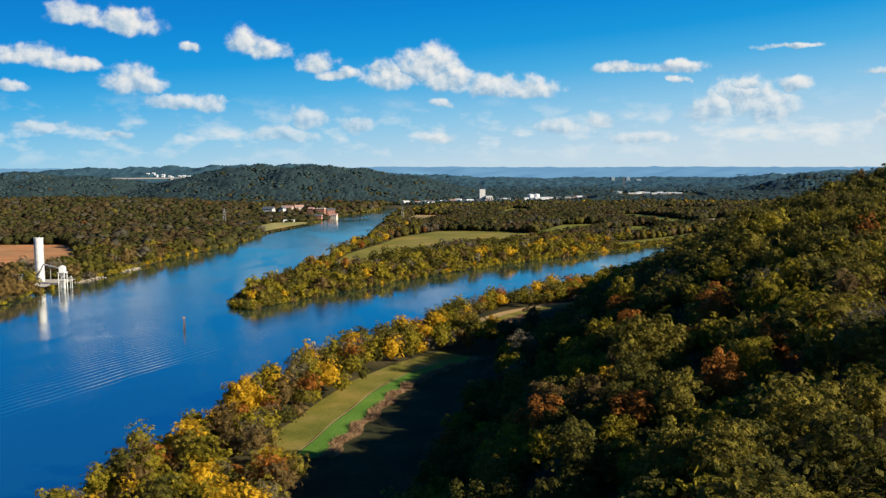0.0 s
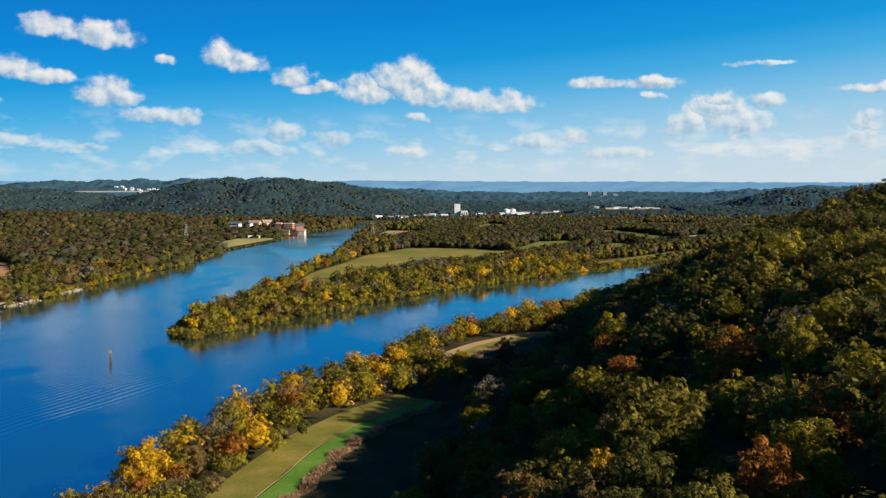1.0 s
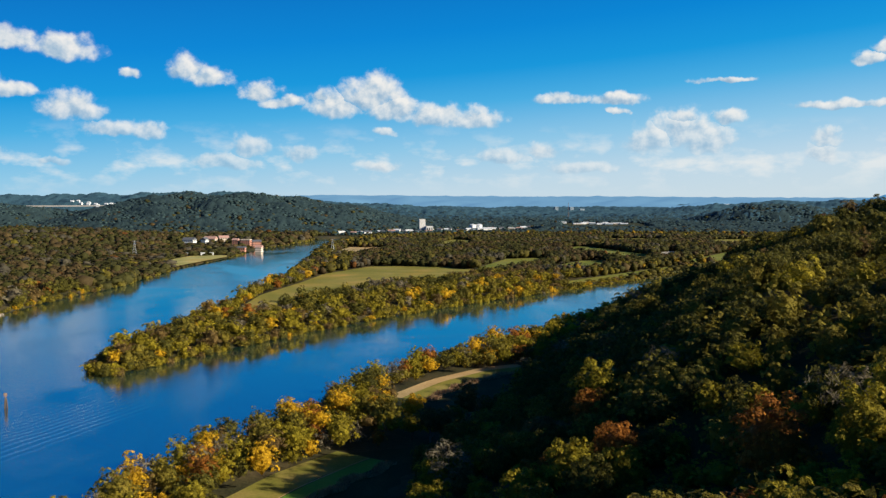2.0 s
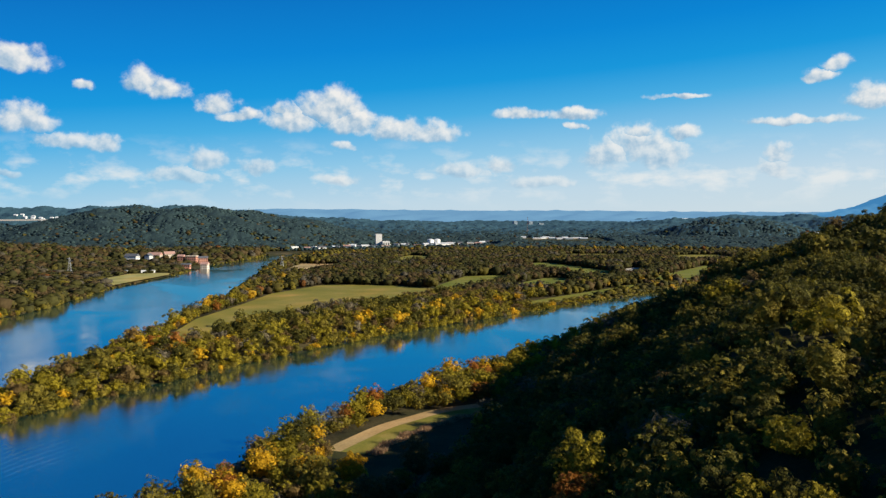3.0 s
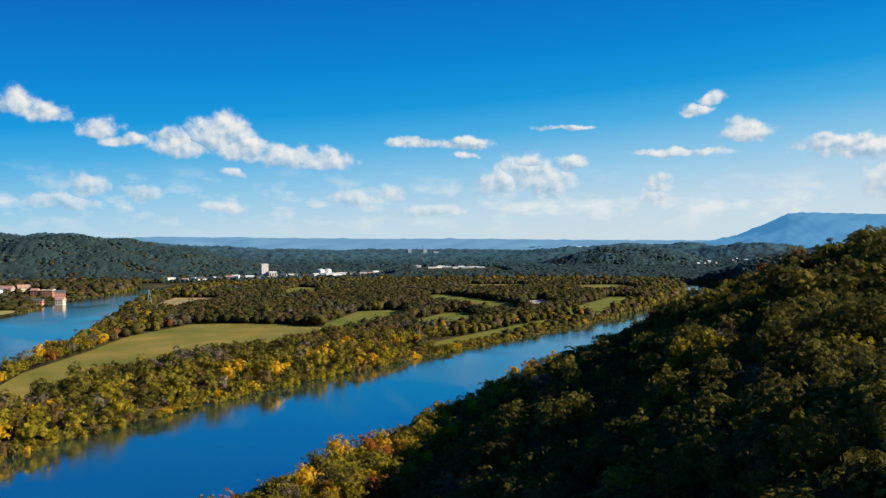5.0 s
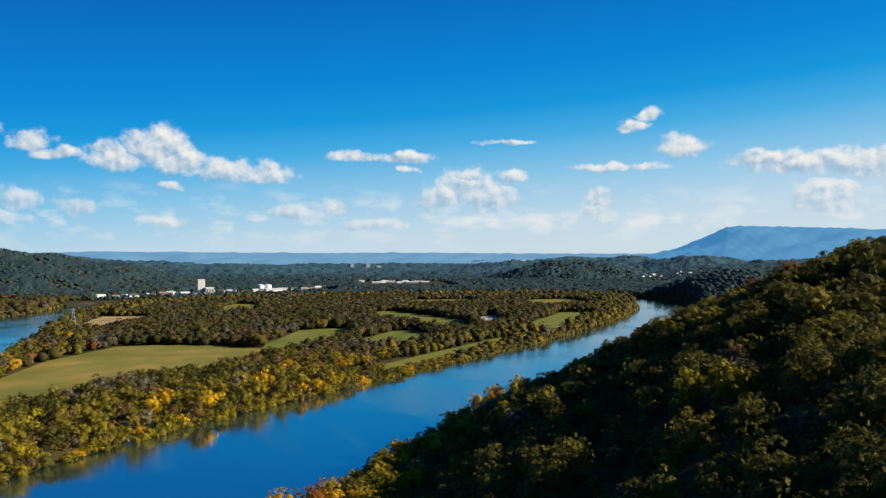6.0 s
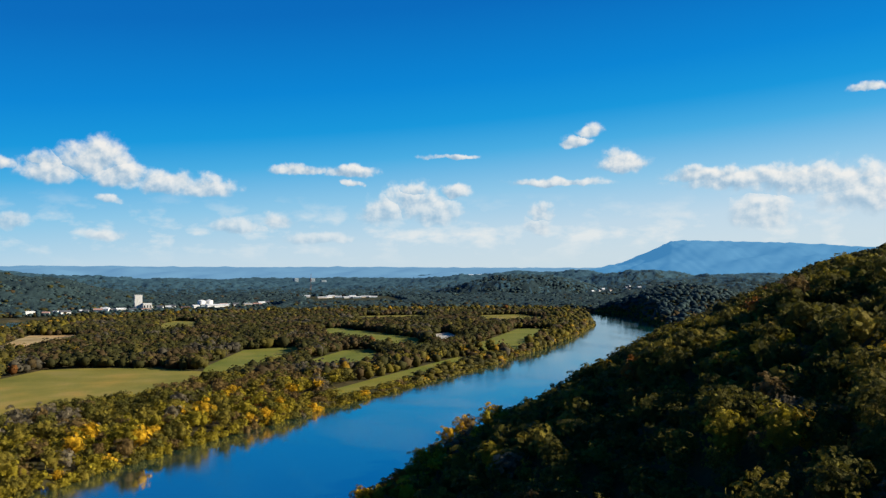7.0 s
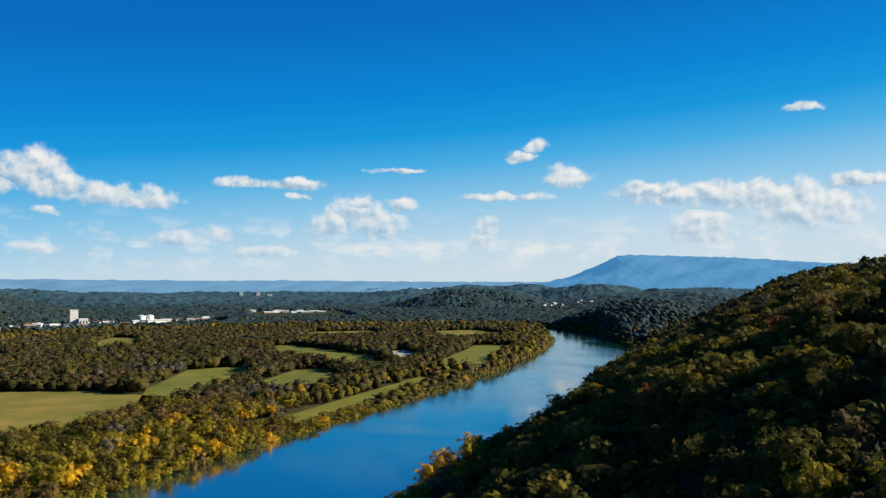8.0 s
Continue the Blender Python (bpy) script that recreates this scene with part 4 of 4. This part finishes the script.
def building(label, x, y, w, d, h, turn, wall, roof, pitch=0.0, cols=0, rows=0, name="building", category="building", base=None, group=""):
    """Walls, a gabled or flat roof with eaves, and windows on the two sides that face the river."""
    z = float(land(np.array([x * 1.0]), np.array([y * 1.0]))[0]) if base is None else base
    ob = thing(name, label, category, x, y, z, turn, group)
    bm = bmesh.new()
    add_box(bm, 0, 0, -1.0, w, d, h + 1.0)
    part("wall", bm, wall, ob)
    bm = bmesh.new()
    if pitch:
        e = 0.5
        x0, y0 = w / 2 + e, d / 2 + e
        v = [bm.verts.new(c) for c in ((-x0, -y0, h), (x0, -y0, h), (x0, y0, h), (-x0, y0, h), (-x0, 0, h + pitch), (x0, 0, h + pitch))]
        for f in ((0, 1, 5, 4), (2, 3, 4, 5), (1, 2, 5), (3, 0, 4), (3, 2, 1, 0)):
            bm.faces.new([v[k] for k in f])
    else:
        add_box(bm, 0, 0, h, w + 0.5, d + 0.5, 0.35)
        for sx, sy, ww, dd in ((0, d / 2, w + 0.5, 0.3), (0, -d / 2, w + 0.5, 0.3), (w / 2, 0, 0.3, d - 0.2), (-w / 2, 0, 0.3, d - 0.2)):
            add_box(bm, sx, sy, h + 0.35, ww, dd, 0.5)
    part("roof", bm, roof, ob)
    for r in range(rows):
        for c in range(cols):
            ww, hh = w / cols * 0.45, h / rows * 0.45
            pane = new("window", pane_mesh(ww, hh))
            pane.parent = ob
            pane.location = (-w / 2 + w / cols * (c + 0.5), -d / 2 - 0.02, h / rows * (r + 0.3))
        side = max(1, int(cols * d / w))
        for c in range(side):
            pane = new("window", pane_mesh(d / side * 0.45, h / rows * 0.45))
            pane.parent = ob
            pane.matrix_basis = pose(w / 2 + 0.02, -d / 2 + d / side * (c + 0.5), h / rows * (r + 0.3), 0, 0, 90)
    return ob


def silo_plant():
    """A tall silo on the river bank, its loading tower in the water and the conveyor between."""
    x, y = -221, 476
    ob = thing("silo", "tall round pale concrete silo on the river bank", "silo", x, y, 2)
    bm = bmesh.new()
    bmesh.ops.create_cone(bm, cap_ends=True, segments=32, radius1=2.4, radius2=2.4, depth=24.4, matrix=Matrix.Translation((0, 0, 11.5)))
    part("shell", bm, CONCRETE, ob)
    bm = bmesh.new()
    bmesh.ops.create_cone(bm, cap_ends=True, segments=32, radius1=2.55, radius2=2.55, depth=0.4, matrix=Matrix.Translation((0, 0, 23.8)))
    part("roof", bm, CONCRETE, ob)
    for k in range(6):
        bm = bmesh.new()
        bmesh.ops.create_cone(bm, cap_ends=True, segments=32, radius1=2.44, radius2=2.44, depth=0.12, matrix=Matrix.Translation((0, 0, 3.5 + 3.6 * k)))
        part("hoop", bm, STEEL, ob)
    bm = bmesh.new()
    for sx in (-0.25, 0.25):
        add_pipe(bm, (2.5, sx, 0), (2.5, sx, 23.5), 0.05, sides=5)
    for k in range(57):
        add_pipe(bm, (2.5, -0.25, 0.4 + k * 0.4), (2.5, 0.25, 0.4 + k * 0.4), 0.03, sides=4)
    part("ladder", bm, STEEL, ob)

    tw = thing("loading_tower", "pale steel barge loading tower standing in the river", "loading tower", -203, 463, 0)
    for sx in (-1.6, 1.6):
        for sy in (-1.6, 1.6):
            bm = bmesh.new()
            add_pipe(bm, (sx, sy, -3), (sx, sy, 8.2), 0.22, sides=8)
            part("leg", bm, CONCRETE, tw)
    for z in (4.2, 8.2):
        bm = bmesh.new()
        add_box(bm, 0, 0, z, 4.2, 4.2, 0.3)
        part("platform", bm, CONCRETE, tw)
    for a, b in (((-1.6, -1.6, 0.6), (1.6, -1.6, 4.2)), ((1.6, -1.6, 4.4), (-1.6, -1.6, 8.2)), ((1.6, -1.6, 0.6), (1.6, 1.6, 4.2)), ((1.6, 1.6, 4.4), (1.6, -1.6, 8.2))):
        bm = bmesh.new()
        add_pipe(bm, a, b, 0.12, sides=6)
        part("brace", bm, STEEL, tw)
    bm = bmesh.new()
    add_box(bm, 0, 0, -3, 2.0, 2.0, 7.2, bevel=0.1)
    part("pier", bm, CONCRETE, tw)
    bm = bmesh.new()
    bmesh.ops.create_cone(bm, cap_ends=True, segments=16, radius1=0.6, radius2=1.35, depth=2.4, matrix=Matrix.Translation((0, 0, 6.8)))
    part("hopper", bm, STEEL, tw)
    bm = bmesh.new()
    add_box(bm, 0, 0, 8.5, 2.8, 2.8, 2.6, bevel=0.08)
    bmesh.ops.create_cone(bm, cap_ends=True, segments=4, radius1=2.1, radius2=0.5, depth=1.0, matrix=pose(0, 0, 11.6, 0, 0, 45))
    part("cabin", bm, WHITE, tw)
    bm = bmesh.new()
    add_pipe(bm, (1.6, -0.6, 4.6), (5.4, -1.5, 6.4), 0.35, 0.3, 8)
    part("chute", bm, CONCRETE, tw)
    for q in ((4.6, -1.4), (5.6, -1.7)):
        bm = bmesh.new()
        add_pipe(bm, (q[0], q[1], -3), (q[0], q[1], 6.2), 0.18, sides=8)
        part("pile", bm, CONCRETE, tw)

    cv = thing("conveyor", "slim steel conveyor bridge between silo and tower", "conveyor", 0, 0, 0)
    bm = bmesh.new()
    add_pipe(bm, (x + 2.2, y - 0.6, 11.5), (-204, 464, 10.2), 0.42, sides=6)
    part("gallery", bm, CONCRETE, cv)
    bm = bmesh.new()
    add_pipe(bm, (-212.5, 469.8, 1.5), (-212.5, 469.8, 10.6), 0.16, sides=6)
    part("post", bm, STEEL, cv)
    building("small white site office beside the silo", -234, 478, 5, 3.6, 3, 10, WHITE, METAL_ROOF, 0.9, 3, 1, "site_office", "office", 2)


silo_plant()


def dolphin():
    """The river marker: three leaning piles with a board."""
    ob = thing("channel_marker", "weathered timber channel marker standing in the river", "marker", -102.5, 341, 0)
    for k in range(3):
        a = k * 2.1
        bm = bmesh.new()
        add_pipe(bm, (math.cos(a) * 0.7, math.sin(a) * 0.7, -3), (math.cos(a) * 0.15, math.sin(a) * 0.15, 3.2), 0.2, 0.16, 8)
        part("pile", bm, TIMBER, ob)
    bm = bmesh.new()
    add_pipe(bm, (0, 0, 2.8), (0, 0, 4.6), 0.08, sides=6)
    part("mast", bm, RUST, ob)
    bm = bmesh.new()
    add_box(bm, 0, -0.1, 3.6, 1.0, 0.06, 1.0, bevel=0.01)
    part("board", bm, RUST, ob, "rust-red day board")


dolphin()

CAMPUS = "school buildings above the river"
building("white hall with a dark slate roof", -242, 1214, 15, 10, 6, -14, WHITE, SLATE, 3.2, 6, 2, group=CAMPUS)
building("long hall with rose tile roof", -224, 1258, 16, 9, 5, -14, TAN, RED_ROOF, 3.6, 7, 2, group=CAMPUS)
building("long hall with rose tile roof", -212, 1286, 13, 8, 5, 24, TAN, RED_ROOF, 3.2, 6, 2, group=CAMPUS)
building("small white gabled hall", -228, 1240, 8, 7, 5, 70, WHITE, SLATE, 3.0, 3, 2, group=CAMPUS)
building("red brick school house with a rose roof", -178, 1182, 7, 7, 7, -10, BRICK, RED_ROOF, 2.2, 2, 3, group=CAMPUS)
building("brick school house with pale parapet roof", -165, 1180, 12, 9, 7, -10, BRICK, TAN, 0, 5, 3, group=CAMPUS)
building("tall brick riverside house with a pale front", -134, 1076, 7, 8, 9, -10, TAN, RED_ROOF, 2.2, 3, 4, group=CAMPUS)
building("low red brick boathouse on the bank", -153, 1072, 9, 6, 3.6, -6, BRICK, SLATE, 1.6, 4, 1, group=CAMPUS)
building("brick dormitory behind trees", -146, 1140, 10, 7, 7, 12, BRICK, SLATE, 2.2, 4, 3, group=CAMPUS)
for k in range(4):
    building("white parked trailer on the lawn", -198 + 8.5 * k, 1000 + 2 * (k % 2), 4.2, 2.0, 1.8, 5 * k, WHITE, METAL_ROOF, 0, 0, 0, "trailer", "trailer", 2.2, "trailers on the lawn")

TOWN = "works and sheds in the town"
building("tall white concrete grain tower", 72, 1615, 10.5, 9.5, 20, 6, CONCRETE, CONCRETE, 0, 0, 0, "grain_tower", "tower", 2, TOWN)
building("low annex of the grain tower", 84, 1606, 12, 10, 8, 6, CONCRETE, METAL_ROOF, 0, 3, 1, "annex", "building", 2, TOWN)
rng_town = random.Random(5)
for k in range(30):
    t = k / 29
    building("white metal shed with low roof", -66 + 345 * t + rng_town.uniform(-6, 6), 1505 + 175 * t + rng_town.uniform(-22, 30), rng_town.uniform(6, 13), rng_town.uniform(5, 9),
             rng_town.uniform(2.2, 4), rng_town.uniform(-20, 20), (WHITE, TAN, CONCRETE, BLUE_GREY)[k % 4], (METAL_ROOF, SLATE, RED_ROOF, METAL_ROOF, SLATE)[k % 5], rng_town.choice([0, 1.6, 2.2]), 0, 0, "shed", "shed", 2, TOWN)
building("long white warehouse with a bright roof", 182, 1592, 32, 11, 5, 10, WHITE, METAL_ROOF, 1.5, 0, 0, "warehouse", "warehouse", 2, TOWN)
for x, y in ((166, 1664), (178, 1668)):
    ob = thing("storage_tank", "round white storage tank with domed top", "tank", x, y, 2, 0, TOWN)
    bm = bmesh.new()
    bmesh.ops.create_cone(bm, cap_ends=True, segments=24, radius1=6, radius2=6, depth=9.5, matrix=Matrix.Translation((0, 0, 4.2)))
    part("shell", bm, WHITE, ob)
    bm = bmesh.new()
    bmesh.ops.create_cone(bm, cap_ends=True, segments=24, radius1=6.1, radius2=1.2, depth=1.5, matrix=Matrix.Translation((0, 0, 9.7)))
    part("roof", bm, METAL_ROOF, ob)
ob = thing("salt_dome", "round white storage dome", "dome", 28, 1608, 2, 0, TOWN)
bm = bmesh.new()
bmesh.ops.create_uvsphere(bm, u_segments=24, v_segments=12, radius=7.5, matrix=Matrix.Diagonal((1, 1, 0.6, 1)))
part("shell", bm, WHITE, ob)
for k in range(12):
    building("long pale depot shed with bright metal roof", 392 + 10 * k + rng_town.uniform(-6, 6), 1930 - 3 * k + rng_town.uniform(-55, 45), rng_town.uniform(7, 18), 9,
             rng_town.uniform(2, 3.6), rng_town.uniform(-10, 10), (WHITE, TAN, BLUE_GREY)[k % 3], METAL_ROOF, 1.2, 0, 0, "depot_shed", "shed", None, "depot sheds")
for k in range(3):
    building("long low white shed at the wood's edge", -800 + 55 * k, 2140 - 6 * k, 48, 16, 6, 3, WHITE, METAL_ROOF, 2.0, 0, 0, "long_shed", "shed", None, "long sheds")
for k in range(16):
    hx, hy = -905 + 14 * k + rng_town.uniform(-3, 3), 2700 - 3 * k + rng_town.uniform(-20, 20)
    building("white house with pale roof on a wooded slope", hx, hy, 9, 7, 6.5, rng_town.uniform(-25, 25), WHITE, METAL_ROOF, 3.0, 3, 2, "house", "house",
             float(land(np.array([hx]), np.array([hy]))[0]) + 4, "houses on the slope")
for k in range(9):
    hx, hy = 960 + 16 * k + rng_town.uniform(-8, 8), 1830 + rng_town.uniform(-60, 60)
    building("small pale house among trees", hx, hy, 6, 5, 5.5, rng_town.uniform(-40, 40), WHITE if k % 2 else TAN, SLATE if k % 3 else METAL_ROOF, 2.2, 2, 1, "house", "house",
             float(land(np.array([hx]), np.array([hy]))[0]) + 0.5, "houses in the valley")
for k, (x, h, w) in enumerate(((556, 20, 12), (606, 19, 13), (640, 13, 16))):
    building("distant high-rise block of the city", x, 2880, w, 12, h, 12, BLUE_GREY, BLUE_GREY, 0, 5, 8, "tower_block", "high-rise", 8, "high-rise blocks of the city")
for k in range(10):
    building("distant white warehouse roof", 1290 + 28 * k + rng_town.uniform(-8, 8), 3250 + rng_town.uniform(-60, 60), 34, 20, 10, 8, WHITE, METAL_ROOF, 2, 0, 0, "far_warehouse", "warehouse", 20, "far warehouses")


def lattice_tower(label, x, y, z, h, w, arms, material, name="pylon"):
    """A four-legged steel tower with braces and cross arms."""
    ob = thing(name, label, "pylon", x, y, z)
    legs = [(sx, sy) for sx in (-1, 1) for sy in (-1, 1)]
    for sx, sy in legs:
        bm = bmesh.new()
        add_pipe(bm, (sx * w, sy * w, -0.5), (sx * 0.25, sy * 0.25, h), 0.14, 0.08, 5)
        part("leg", bm, material, ob)
    n = 6
    for k in range(n):
        a, b = k / n, (k + 1) / n
        ra, rb = w + (0.25 - w) * a, w + (0.25 - w) * b
        bm = bmesh.new()
        for (ax, ay), (bx, by) in (((-1, -1), (1, -1)), ((1, -1), (1, 1)), ((1, 1), (-1, 1)), ((-1, 1), (-1, -1))):
            add_pipe(bm, (ax * ra, ay * ra, a * h), (bx * rb, by * rb, b * h), 0.06, sides=4)
        part("brace", bm, material, ob)
    for z1 in arms:
        bm = bmesh.new()
        add_pipe(bm, (-h * 0.16, 0, z1), (h * 0.16, 0, z1), 0.1, sides=5)
        part("cross_arm", bm, material, ob)


lattice_tower("grey lattice power pylon on the island", -46, 985, 2, 17, 2.2, (13.5, 16), STEEL)
lattice_tower("grey lattice power pylon behind the bank", -249, 995, 2, 16, 2.0, (12.5, 15), STEEL)
lattice_tower("slim red and white radio mast", 452, 2190, 8, 40, 1.5, (), RUST, "radio_mast")


def reeds(line, a, b, count, seed, label):
    """A strip of tall dry reeds: many thin leaning blades."""
    rng = np.random.RandomState(seed)
    p = np.asarray(line)
    d = np.gradient(p, axis=0)
    d /= np.linalg.norm(d, axis=1)[:, None]
    n = np.stack([d[:, 1], -d[:, 0]], -1)
    k = rng.uniform(0, len(p) - 1.001, count)
    i, f = k.astype(int), (k % 1)[:, None]
    off = rng.uniform(a, b, (count, 1)) + 0.8 * np.sin(k * 1.7)[:, None]
    base = p[i] * (1 - f) + p[i + 1] * f + n[i] * off
    turn = rng.uniform(0, 6.28, count)
    hgt = rng.uniform(0.4, 1.1, count) * (0.8 + 0.4 * np.sin(k * 2.3))
    wid = 0.16
    u = np.stack([np.cos(turn), np.sin(turn)], -1) * wid
    lean = rng.normal(size=(count, 2)) * 0.3
    low = np.full((count, 1), 2.0)
    v = np.stack([np.c_[base - u, low], np.c_[base + u, low], np.c_[base + lean, low[:, 0] + hgt]], 1).reshape(-1, 3)
    me = mesh_from("reeds", v, np.arange(3 * count).reshape(-1, 3), 3, LEAVES_REED)
    tagged(new("reeds", me), label, "reeds", kind="stuff")


LEAVES_REED = leaf_material("reeds_dry_tan", (0.24, 0.14, 0.08), (0.46, 0.30, 0.18))
reeds(MARGIN, 10.6, 13.8, 9000, 41, "strip of tall dry tan reeds at the field edge")
reeds(BEND, 9.5, 13.0, 4000, 42, "strip of tall dry tan reeds beside the track")


def boulders(line, count, seed, label, base=0.0):
    """Broken pale rock along the water's edge."""
    rng = np.random.RandomState(seed)
    p = smooth_line(line, 60)
    verts, tris, at = [], [], 0
    v0, f0 = ICO1
    for k in rng.uniform(0, 58.9, count):
        i, f = int(k), k % 1
        x, y = p[i] * (1 - f) + p[i + 1] * f + rng.normal(size=2) * [0.9, 0.5]
        size = rng.uniform(0.3, 1.0)
        v = v0 * rng.uniform(0.7, 1.15, (len(v0), 1)) * [1.2, 1.0, 0.7] * size + [x, y, base + rng.uniform(0.0, 0.6)]
        verts.append(v)
        tris.append(f0 + at)
        at += len(v)
    me = mesh_from("boulders", np.concatenate(verts), np.concatenate(tris), 3, ROCK)
    tagged(new("boulders", me), label, "rocks", kind="stuff")


ROCK = wall_material("rock_pale_tan", (0.16, 0.13, 0.10), (0.34, 0.28, 0.21), 0.9)
for k, line in enumerate(([(-204.5, 484), (-203, 492), (-199.5, 510)], [(-197.5, 534), (-196, 545), (-195, 556)])):
    boulders(line, 45, 51 + k, "broken pale tan rocks along the water's edge")
boulders([(-66.5, 528), (-67.5, 545), (-68, 562)], 26, 57, "row of pale rocks along the meadow edge", 2.0)
